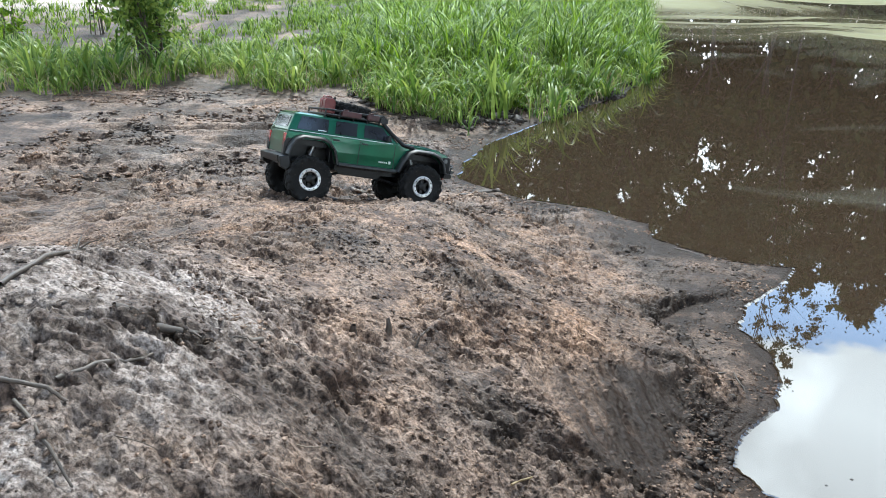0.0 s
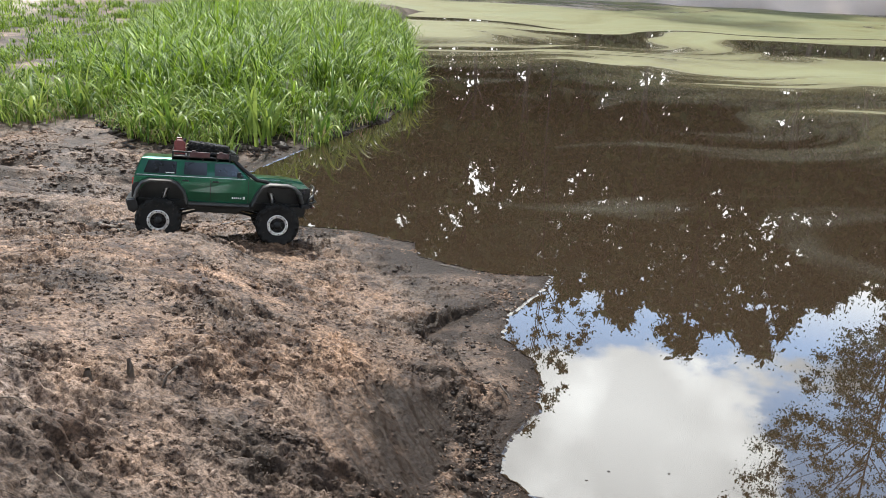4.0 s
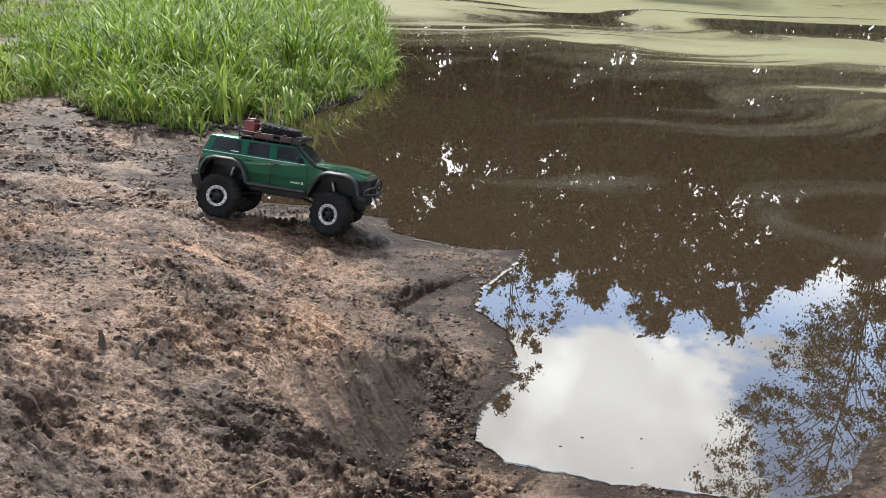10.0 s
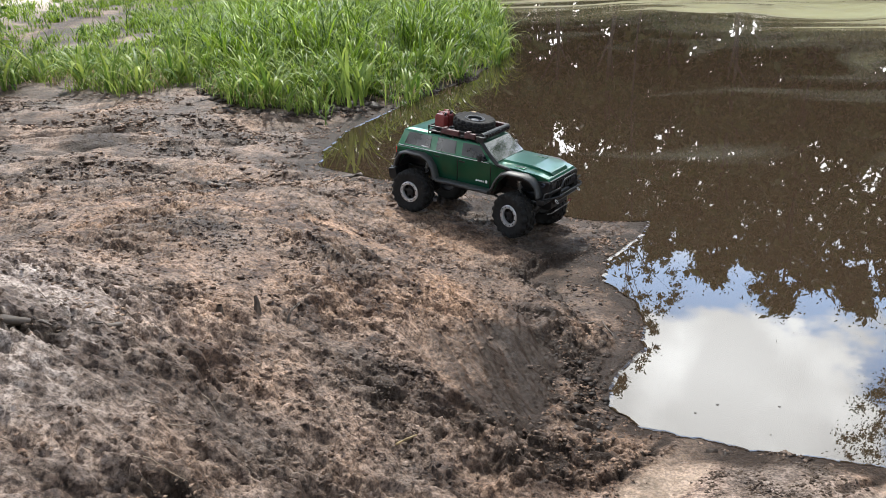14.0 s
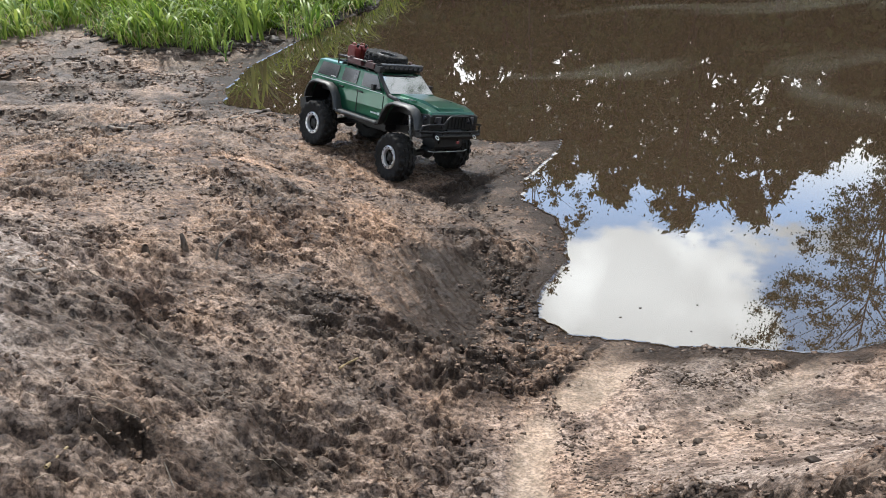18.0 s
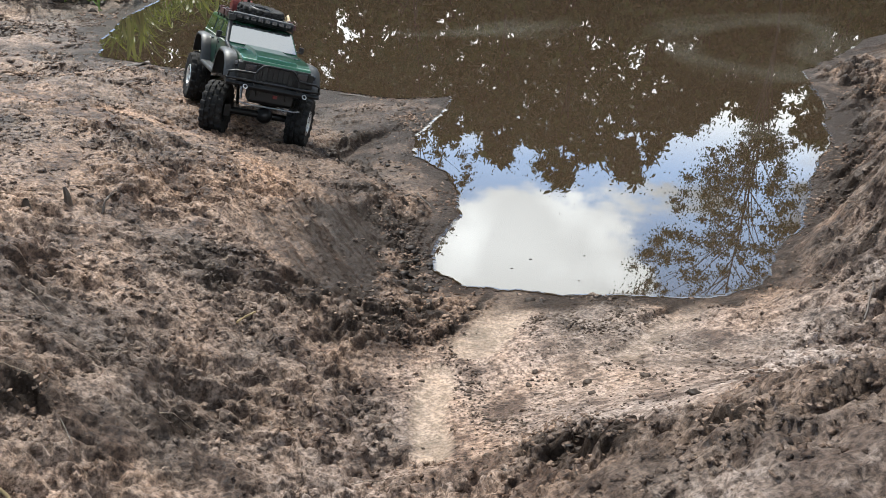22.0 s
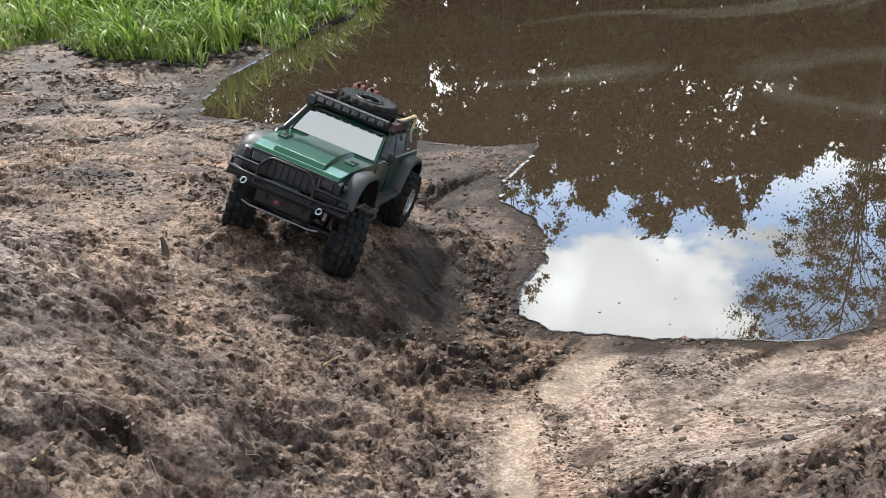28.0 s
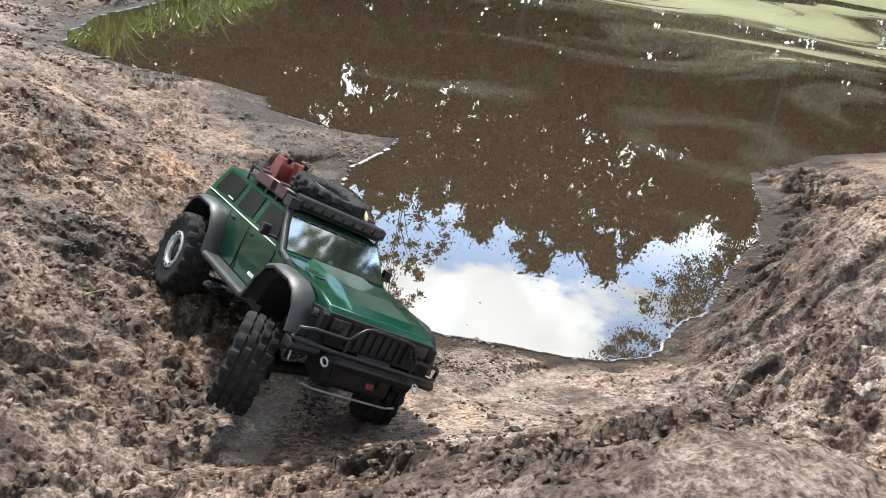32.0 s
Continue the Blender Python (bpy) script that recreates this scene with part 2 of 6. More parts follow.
# water: still, silty brown, with a pale pollen film drifted in streaks far out
water_m = mat("pond_water", (0.033, 0.0222, 0.014), 0.015, spec=0.5)
_b = water_m.node_tree.nodes["Principled BSDF"]
_b.inputs["IOR"].default_value = 1.5
_co = node(water_m, "ShaderNodeNewGeometry")
_sep = node(water_m, "ShaderNodeSeparateXYZ")
wire(water_m, _co, "Position", _sep, "Vector")
# slow eddies bend the film's threads
_ed = node(water_m, "ShaderNodeTexNoise", Scale=0.3, Detail=1.5, Roughness=0.45)
wire(water_m, _co, "Position", _ed, "Vector")
_ec = node(water_m, "ShaderNodeVectorMath")
_ec.operation = "MULTIPLY_ADD"
_ec.inputs[1].default_value, _ec.inputs[2].default_value = (7.0, 7.0, 0.0), (-3.5, -3.5, 0.0)
wire(water_m, _ed, "Color", _ec, 0)
_ea = node(water_m, "ShaderNodeVectorMath")
_ea.operation = "ADD"
wire(water_m, _co, "Position", _ea, 0)
wire(water_m, _ec, "Vector", _ea, 1)
_mp = node(water_m, "ShaderNodeMapping")
_mp.inputs["Scale"].default_value = (0.16, 0.75, 1.0)
_mp.inputs["Rotation"].default_value = (0, 0, radians(22))
wire(water_m, _ea, "Vector", _mp, "Vector")
_ns = node(water_m, "ShaderNodeTexNoise", Scale=1.0, Detail=6.0, Roughness=0.54, Distortion=0.6)
wire(water_m, _mp, "Vector", _ns, "Vector")
_yr = node(water_m, "ShaderNodeMapRange", From_Min=5.2, From_Max=12.4, To_Min=-0.1, To_Max=0.3)
_yx = node(water_m, "ShaderNodeMath")
_yx.operation = "MULTIPLY_ADD"
_yx.inputs[1].default_value = 0.12
wire(water_m, _sep, "X", _yx, 0)
wire(water_m, _sep, "Y", _yx, 2)
wire(water_m, _yx, "Value", _yr, "Value")
# a thin raft of it drifting nearer in
_rd = node(water_m, "ShaderNodeVectorMath")
_rd.operation = "DISTANCE"
_rd.inputs[1].default_value = (4.9, 6.1, 0.0)
wire(water_m, _co, "Position", _rd, 0)
_rf = node(water_m, "ShaderNodeMapRange", From_Min=1.2, From_Max=3.4, To_Min=0.17, To_Max=0.0)
wire(water_m, _rd, "Value", _rf, "Value")
_ra = node(water_m, "ShaderNodeMath")
_ra.operation = "ADD"
wire(water_m, _rf, "Result", _ra, 0)
wire(water_m, _yr, "Result", _ra, 1)
_ad = node(water_m, "ShaderNodeMath")
_ad.operation = "ADD"
wire(water_m, _ns, "Fac", _ad, 0)
wire(water_m, _ra, "Value", _ad, 1)
_fr = ramp(water_m, [(0.48, (0, 0, 0)), (0.515, (0.24, 0.24, 0.24)), (0.54, (0.1, 0.1, 0.1)), (0.58, (0.42, 0.42, 0.42)), (0.61, (0.28, 0.28, 0.28)), (0.67, (0.6, 0.6, 0.6)), (0.72, (0.85, 0.85, 0.85)), (0.82, (1, 1, 1))])
wire(water_m, _ad, "Value", _fr, "Fac")
_tone = ramp(water_m, [(0.5, (0.165, 0.165, 0.135)), (0.66, (0.165, 0.145, 0.085)), (0.74, (0.205, 0.195, 0.09)), (0.9, (0.185, 0.192, 0.1))])
wire(water_m, _ad, "Value", _tone, "Fac")
_mx = water_m.node_tree.nodes.new("ShaderNodeMix")
_mx.data_type = "RGBA"
_mx.inputs["A"].default_value = (0.033, 0.0222, 0.014, 1)
wire(water_m, _tone, "Color", _mx, "B")
wire(water_m, _fr, "Color", _mx, "Factor")
wire(water_m, _mx, "Result", _b, "Base Color")
_rg = node(water_m, "ShaderNodeMapRange", From_Min=0.4, To_Min=0.012, To_Max=0.5)
wire(water_m, _fr, "Color", _rg, "Value")
wire(water_m, _rg, "Result", _b, "Roughness")
_fs = node(water_m, "ShaderNodeMapRange", To_Min=0.5, To_Max=0.2)
wire(water_m, _fr, "Color", _fs, "Value")
wire(water_m, _fs, "Result", _b, "Specular IOR Level")
_wn = node(water_m, "ShaderNodeTexNoise", Scale=5.0, Detail=2.0)
wire(water_m, _co, "Position", _wn, "Vector")
_wb = node(water_m, "ShaderNodeBump", Strength=0.012, Distance=0.01)
wire(water_m, _wn, "Fac", _wb, "Height")
wire(water_m, _wb, "Normal", _b, "Normal")

# ---- ground ----
def part(name, bm, material, parent=None, label="", smooth=False, bevel=0.0):
    """Links a bmesh as one mesh object under a thing or a part."""
    if bevel:
        bmesh.ops.bevel(bm, geom=list(bm.edges), offset=bevel, segments=2, profile=0.6, affect="EDGES")
    me = bpy.data.meshes.new(name)
    bm.to_mesh(me)
    bm.free()
    if material:
        me.materials.append(material)
    if smooth:
        me.shade_smooth()
    ob = new(name, me)
    ob.parent = parent
    if label:
        tagged(ob, label)
    return ob


# the waterline, from the far side of the pond round the cove to the near bank
SHORE = [(3.0, 16), (2.06, 13.6), (1.63, 10.7), (1.27, 7.9), (1.05, 5.85), (0.72, 5.0), (0.43, 4.62), (0.26, 4.31), (0.0, 3.85), (-0.1, 3.5),
         (-0.11, 3.26), (0.05, 3.11), (0.16, 3.02), (0.3, 2.97), (0.4, 2.93), (0.57, 2.79), (0.565, 2.65), (0.66, 2.56), (0.77, 2.475), (0.955, 2.44),
         (0.89, 2.32), (0.735, 2.145), (0.678, 2.0), (0.724, 1.88), (0.72, 1.75), (0.665, 1.62), (0.56, 1.51), (0.53, 1.4), (0.57, 1.325), (0.62, 1.3)]
SHORE += [(0.70, 1.25), (0.735, 1.218), (0.795, 1.219), (0.914, 1.163), (1.05, 1.12), (1.19, 1.155), (1.25, 1.23), (1.4, 1.32), (1.577, 1.5),
          (1.84, 1.73), (2.04, 1.97), (2.17, 2.2), (2.24, 2.31), (2.51, 2.43), (2.8, 2.6), (3.26, 2.71), (5, 3.2), (9, 4.5), (30, -30), (-30, -30), (-30, 16)]


def shore_distance(px, py):
    """Metres from the waterline: positive on the bank, negative over the pond."""
    d, inside = np.full(px.shape, 1e9), np.zeros(px.shape, bool)
    for (x0, y0), (x1, y1) in zip(SHORE, SHORE[1:] + SHORE[:1]):
        ex, ey = x1 - x0, y1 - y0
        t = np.clip(((px - x0) * ex + (py - y0) * ey) / (ex * ex + ey * ey), 0, 1)
        d = np.minimum(d, np.hypot(px - x0 - t * ex, py - y0 - t * ey))
        cross = (y0 > py) != (y1 > py)
        inside ^= cross & (px < x0 + (py - y0) * ex / (ey if abs(ey) > 1e-9 else 1e-9))
    return np.where(inside, d, -d)


_rng = np.random.RandomState(7)
_perm = np.concatenate([_rng.permutation(512)] * 3)
_vals = _rng.rand(512)


def vnoise(x, y):
    """Smooth value noise in 0..1 on arrays."""
    xi, yi = np.floor(x).astype(int), np.floor(y).astype(int)
    u, v = x - xi, y - yi
    u, v = u * u * u * (u * (u * 6 - 15) + 10), v * v * v * (v * (v * 6 - 15) + 10)
    h = lambda a, b: _vals[_perm[(_perm[a & 511] + b) & 511]]
    return (h(xi, yi) * (1 - u) + h(xi + 1, yi) * u) * (1 - v) + (h(xi, yi + 1) * (1 - u) + h(xi + 1, yi + 1) * u) * v


def fbm(x, y, octaves=4, gain=0.5):
    s, a, tot = 0, 1.0, 0
    for k in range(octaves):
        s = s + a * vnoise(x * 2 ** k + 17.3 * k, y * 2 ** k - 9.1 * k)
        tot += a
        a *= gain
    return s / tot


MOUNDS = [(-0.75, 0.75, 0.146), (-0.75, 1.2, 0.231), (-0.75, 2.1, 0.051), (-0.75, 2.7, 0.028), (-0.3, 0.75, 0.232), (-0.3, 1.2, 0.015), (-0.3, 1.65, 0.093), (-0.3, 2.1, 0.074), (-0.3, 2.7, -0.047), (0.15, 0.75, -0.125), (0.15, 1.2, 0.031), (0.15, 1.65, 0.059), (0.15, 2.1, -0.034), (0.15, 2.7, 0.031), (0.6, 0.3, 0.336), (0.6, 0.75, -0.034), (0.6, 1.2, 0.009), (0.6, 1.65, 0.016), (0.6, 2.1, -0.043), (0.6, 2.7, -0.026), (1.05, 0.3, 0.071), (1.05, 0.75, -0.056), (1.5, 0.75, 0.069), (1.5, 1.2, 0.377)]


def height(px, py, d=None):
    """The bank's broad form, before lumps."""
    d = shore_distance(px, py) if d is None else d
    dp = np.maximum(d, 0)
    z = 0.13 * (1 - np.exp(-(dp / 0.45) ** 1.3))
    w = 1 - np.exp(-(dp / 0.2) ** 2)
    for x, y, a in MOUNDS:
        z = z + w * a * np.exp(-((px - x) ** 2 + (py - y) ** 2) / (2 * 0.33 ** 2))
    # the low crest in front of the truck's first tracks
    z = z + w * 0.055 * np.exp(-((px + 0.12) / 0.13) ** 2 / 2 - ((py - 2.3) / 0.085) ** 2 / 2)
    return np.where(d > 0, z, np.maximum(0.35 * d, -0.5))


def blob(px, py, x, y, rx, ry, turn=0.0):
    """1 in the middle of a soft patch, 0 outside it."""
    c, q = math.cos(turn), math.sin(turn)
    u, v = ((px - x) * c + (py - y) * q) / rx, (-(px - x) * q + (py - y) * c) / ry
    return np.exp(-(u * u + v * v) ** 1.5)


def along(px, py, pts, half):
    """1 on a track of the given half-width along a line of points, 0 off it, with a firm edge."""
    d = np.full(px.shape, 1e9)
    for (x0, y0), (x1, y1) in zip(pts, pts[1:]):
        ex, ey = x1 - x0, y1 - y0
        t = np.clip(((px - x0) * ex + (py - y0) * ey) / (ex * ex + ey * ey), 0, 1)
        d = np.minimum(d, np.hypot(px - x0 - t * ex, py - y0 - t * ey))
    d = d + 0.012 * (fbm(px * 30, py * 30, 2) - 0.5)
    return np.clip((half - d) / 0.014 + 0.5, 0, 1)


# wheel tracks pressed smooth, and the cracks and dark trodden ridges beside them
TRACKS = [([(0.68, 1.262), (0.6, 1.18), (0.54, 1.112), (0.484, 1.062)], 0.041), ([(0.40, 1.0), (0.37, 0.945), (0.337, 0.87), (0.315, 0.785)], 0.028),
          ([(1.04, 1.128), (0.95, 1.085), (0.86, 1.025), (0.763, 0.97), (0.70, 0.935)], 0.02)]
CRACKS = [([(0.592, 1.262), (0.53, 1.19), (0.469, 1.129), (0.43, 1.095)], 0.007), ([(0.935, 1.112), (0.878, 1.08), (0.815, 1.052)], 0.006), ([(0.50, 1.72), (0.57, 1.738), (0.615, 1.715), (0.625, 1.67)], 0.004)]


# a smooth ledge sunk a finger's width below the trodden bank, and a low heap of fine crumbs by the water
LEDGE = [(0.47, 2.0), (0.535, 2.085), (0.665, 2.18), (0.79, 2.225), (0.74, 2.09), (0.70, 1.95), (0.68, 1.82), (0.70, 1.70), (0.63, 1.62), (0.55, 1.72), (0.50, 1.88)]
# the hollow that the wheels have worked smooth above the water's end
HOLLOW = [(0.27, 1.04), (0.44, 1.1), (0.62, 1.17), (0.92, 1.06), (0.93, 0.88), (0.61, 0.58), (0.47, 0.74), (0.36, 0.72), (0.28, 0.82)]
HEAP = [(0.635, 1.18), (0.71, 1.21), (0.80, 1.195), (0.90, 1.11), (0.92, 1.08), (0.81, 1.03), (0.68, 0.975), (0.60, 0.985), (0.55, 1.02)]


# a face of mud slipped down towards the cove, combed down the slope; its colour is damp brown with the slope's shade
# painted in
SLIP = [(0.13, 1.41), (0.25, 1.545), (0.34, 1.635), (0.45, 1.60), (0.455, 1.47), (0.35, 1.225), (0.27, 1.235), (0.19, 1.31)]


def patch(px, py, ring, ragged=0.05, soft=0.03):
    """1 inside a ring of points, 0 outside it, with a firm, slightly ragged edge."""
    d, inside = np.full(px.shape, 1e9), np.zeros(px.shape, bool)
    for (x0, y0), (x1, y1) in zip(ring, ring[1:] + ring[:1]):
        ex, ey = x1 - x0, y1 - y0
        t = np.clip(((px - x0) * ex + (py - y0) * ey) / (ex * ex + ey * ey), 0, 1)
        d = np.minimum(d, np.hypot(px - x0 - t * ex, py - y0 - t * ey))
        cross = (y0 > py) != (y1 > py)
        inside ^= cross & (px < x0 + (py - y0) * ex / (ey if abs(ey) > 1e-9 else 1e-9))
    d = np.where(inside, d, -d) + ragged * (fbm(px * 14, py * 14, 4) - 0.5)
    return np.clip(d / soft + 0.4, 0, 1)


def slipped(px, py):
    return patch(px, py, SLIP)


def combing(px, py):
    """Fine ridges drawn down the slipped face."""
    return fbm((0.3 * px - 0.95 * py) * 9, (0.95 * px + 0.3 * py) * 70, 3) - 0.5


def rise(v, lo, hi):
    """A smooth step from 0 to 1."""
    u = np.clip((v - lo) / (hi - lo), 0, 1)
    return u * u * (3 - 2 * u)


def tracks(px, py, lines):
    return np.clip(sum(along(px, py, pts, w) for pts, w in lines), 0, 1)


# patches worked smooth by wheels and water: x, y, half-length, half-width, turn, and how wet they are
SMOOTH = [(0.74, 0.99, 0.22, 0.10, 0.5, 0.0), (0.68, 0.88, 0.16, 0.08, 0.2, 0.0), (0.60, 1.83, 0.06, 0.13, 0.1, 0.0)]
# deep trampled patches, dark with wet crumbs
CHURNED = [(-0.36, 1.0, 0.09, 0.025, 0.7), (0.475, 1.42, 0.07, 0.22, -0.2), (0.40, 1.3, 0.07, 0.1, -0.5), (0.3, 1.17, 0.13, 0.055, -0.75), (0.12, 1.2, 0.16, 0.06, -0.6), (0.47, 1.66, 0.05, 0.09, 0.3), (0.83, 2.27, 0.1, 0.05, 0.4), (0.47, 0.62, 0.12, 0.05, -0.9), (0.08, 4.15, 0.16, 0.08, 0.9), (-0.12, 3.75, 0.1, 0.1, 0.5), (-0.85, 3.35, 0.25, 0.08, 0.1), (-0.4, 3.55, 0.3, 0.05, 0.1), (0.62, 2.12, 0.16, 0.035, 0.1), (0.5, 1.98, 0.10, 0.04, 0.6), (0.40, 1.2, 0.10, 0.05, -0.6), (0.5, 0.58, 0.11, 0.022, -1.1), (0.8, 0.5, 0.2, 0.06, 0.3), (1.1, 0.82, 0.1, 0.04, 0.4), (-0.17, 0.79, 0.05, 0.03, 0.3), (0.02, 0.84, 0.08, 0.03, 0.4), (1.25, 1.0, 0.16, 0.08, 0.5),
           (1.7, 1.5, 0.3, 0.1, 0.8), (2.3, 2.1, 0.3, 0.12, 0.8)]


def lumps(px, py, d):
    """Trampled clods, hoof-sized hollows and fine crumbs."""
    smooth = sum(blob(px, py, x, y, a, b, t) for x, y, a, b, t, _ in SMOOTH)
    churn = np.clip(sum(blob(px, py, *c) for c in CHURNED), 0, 1)
    wx, wy = px + 0.022 * (fbm(px * 16, py * 16, 2) - 0.5), py + 0.022 * (fbm(px * 16 + 40, py * 16, 2) - 0.5)
    big = fbm(wx * 6, wy * 8, 3) - 0.5
    plate = rise(fbm(wx * 34, wy * 42, 3, 0.62), 0.40, 0.56)
    chip = rise(vnoise(wx * 95 + 9, wy * 112), 0.3, 0.62)
    pits = rise(0.37 - vnoise(wx * 19 + 3, wy * 23), 0.0, 0.16)
    rough = np.clip(fbm(px * 5 + 5, py * 6.3, 3) * 3.2 - 0.9, 0.3, 1.15) + 0.6 * churn + 0.25 * np.clip((1.35 - py) / 0.3, 0, 1) * np.clip((0.42 - px) / 0.1, 0, 1)
    smooth = smooth + tracks(px, py, TRACKS)
    east = np.clip((px - 0.95) / 0.25, 0, 1) * np.clip((2.9 - px) / 0.5, 0, 1) * np.clip((3.2 - py) / 0.6, 0, 1)
    rough = rough + 0.5 * east
    hump = east * (0.028 * (rise(fbm(px * 11, py * 13, 3), 0.38, 0.62) - 0.5) - 0.02 * rise(0.36 - vnoise(px * 9 + 5, py * 10), 0.0, 0.2))
    rough = rough + 0.5 * np.clip((py - 2.1) / 0.6, 0, 1) * np.clip(fbm(px * 3.1, py * 5.2, 3) * 3 - 1, 0, 1.2) * np.clip((4.0 - py) / 0.8, 0.2, 1)
    ridge = np.clip((py - 2.2) / 0.5, 0, 1) * np.clip((4.3 - py) / 0.4, 0, 1) * (np.abs(fbm(px * 1.7 + 3, py * 7.5 - 2.2 * px, 3) - 0.5) * 2)
    calm = 1 - 0.8 * np.clip(smooth, 0, 1)
    near = 1 - np.exp(-(np.maximum(d, 0) / 0.06) ** 1.6)
    pressed = 0.005 * tracks(px, py, TRACKS) + 0.009 * tracks(px, py, CRACKS)
    fine = np.clip((px + 2.1) / 0.5, 0, 1) * np.clip((3.0 - px) / 0.5, 0, 1) * np.clip((py + 0.05) / 0.25, 0, 1) * np.clip((5.0 - py) / 0.4, 0, 1)
    slip = slipped(px, py)
    ledge, heap = patch(px, py, LEDGE, 0.035, 0.014), patch(px, py, HEAP, 0.03, 0.05)
    # the broken brow over the ledge
    brow = (patch(px + 0.035, py - 0.03, LEDGE, 0.035, 0.014) * (1 - ledge) * (px < 0.72)) * np.clip(d / 0.06, 0, 1)
    calm = calm * (1 - 0.92 * patch(px, py, HOLLOW, 0.05, 0.05)) * (1 - 0.75 * ledge) * (1 - 0.6 * heap)
    calm = calm * (1 - 0.8 * slip)
    return near * (hump - 0.018 * ledge * np.clip((d - 0.1) / 0.1, 0, 1) + 0.012 * brow + 0.010 * heap + 0.026 * slip * combing(px, py) - 0.008 * slip + 0.03 * big * (0.4 + 0.6 * calm) - 0.06 * fine * ridge * np.clip(d / 0.3 - 0.3, 0, 1) + fine * calm * rough * np.clip((3.5 - py) / 0.8, 0.2, 1) * (0.0115 * (plate - 0.55) + 0.005 * (chip - 0.5) - 0.0105 * pits) - pressed)


def spaced(stops):
    """Grid lines: (end, step) runs from a start, the steps growing away from the camera."""
    out = [stops[0]]
    for end, step in stops[1:]:
        n = max(1, round((end - out[-1]) / step))
        out += list(np.linspace(out[-1], end, n + 1)[1:])
    return np.array(out)


gx = spaced([-40.0, (-8, 2.0), (-3, 0.25), (-2.0, 0.04), (-1.2, 0.018), (-0.65, 0.008), (0.95, 0.0034), (1.4, 0.0055), (2.6, 0.010), (4, 0.05), (12, 0.4), (60, 4.0)])
gy = spaced([-40.0, (-4, 2.0), (-0.6, 0.2), (0.2, 0.02), (0.5, 0.006), (1.6, 0.0035), (2.5, 0.006), (3.6, 0.011), (4.5, 0.016), (5, 0.04), (9, 0.15), (40, 1.5), (120, 6.0)])
X, Y = np.meshgrid(gx, gy)
D = shore_distance(X, Y)
D = D + np.where(np.abs(D) < 0.4, 0.03 * (fbm(X * 16, Y * 16, 4, 0.6) - 0.46), 0)
Z = height(X, Y, D) + lumps(X, Y, D)
# no hollow on the bank reaches the water table
Z = np.where(D > 0.012, np.maximum(Z, 0.002 + 0.08 * np.minimum(D, 0.06)), Z)
# the far bank of the pond
far = (Y - 18.4) + 0.55 * (X - 10.25) + 0.8 * (fbm(X * 0.5, Y * 0.5, 3) - 0.5)
Z = np.where(far > 0, np.maximum(Z, 0.9 * (1 - np.exp(-far / 3))), Z)
Z = np.where(X > 40, np.maximum(Z, 0.3), Z)
nx, ny = len(gx), len(gy)
idx = np.arange(nx * ny).reshape(ny, nx)
quads = np.stack([idx[:-1, :-1], idx[:-1, 1:], idx[1:, 1:], idx[1:, :-1]], -1).reshape(-1, 4)
me = bpy.data.meshes.new("ground")
me.vertices.add(nx * ny)
me.vertices.foreach_set("co", np.stack([X, Y, Z], -1).ravel())
me.loops.add(quads.size)
me.loops.foreach_set("vertex_index", quads.ravel())
me.polygons.add(len(quads))
me.polygons.foreach_set("loop_start", np.arange(0, quads.size, 4))
me.update(calc_edges=True)
track = tracks(X, Y, TRACKS)
smooth = np.clip(sum(blob(X, Y, x, y, a, b, t) for x, y, a, b, t, _ in SMOOTH), 0, 1)
wet = np.clip(1.0 - Z / 0.03, 0, 1) * 0.7 + np.clip(fbm(X * 2.3, Y * 2.3, 4) * 2.6 - 1.3, 0, 0.3) * (1 - 0.6 * smooth)
pale_patch = np.clip(sum(blob(X, Y, x, y, a, b, t) for x, y, a, b, t, v in SMOOTH if v == 0), 0, 1)
wet = wet + np.clip((Y - 2.2) / 0.5, 0, 1) * np.clip(fbm(X * 4, Y * 9, 4) * 3.6 - 1.4, 0, 0.6)
patchy = np.clip(fbm(X * 22, Y * 26, 3) * 3.2 - 0.9, 0.15, 1.2)
hollow = patch(X, Y, HOLLOW, 0.05, 0.05)
wet = wet * (1 - 0.8 * hollow)
brow = patch(X + 0.035, Y - 0.03, LEDGE, 0.035, 0.014) * (1 - patch(X, Y, LEDGE, 0.035, 0.014)) * (X < 0.72)
wet = wet + 0.8 * brow
# the slipped face: damp, and darkened further for the shade on its slope
wet = wet + slipped(X, Y) * (0.3 + 0.7 * rise(X - 0.25 * Y, -0.17, 0.03) + 1.2 * combing(X, Y))
wet = wet + 0.8 * np.exp(-np.maximum(D, 0) / 0.06) * patchy * (1 - track)
wet = wet + 0.95 * patchy * np.clip(sum(blob(X, Y, *c) for c in CHURNED), 0, 1) + 0.8 * tracks(X, Y, CRACKS) + (0.55 + 0.4 * patchy) * sum(v * blob(X, Y, x, y, a, b, t) for x, y, a, b, t, v in SMOOTH)
dry = np.clip(fbm(X * 5 + 3, Y * 6, 3) * 2.2 - 0.5, 0, 1) * (0.08 + 0.72 * np.clip((1.25 - Y + 0.35 * np.clip(-X, 0, 1)) / 0.5, 0, 1)) * np.clip((D - 0.05) / 0.15, 0, 1) * np.where(X > 0.4, 0.8, np.clip((-0.1 - X) / 0.3, 0.2, 1))
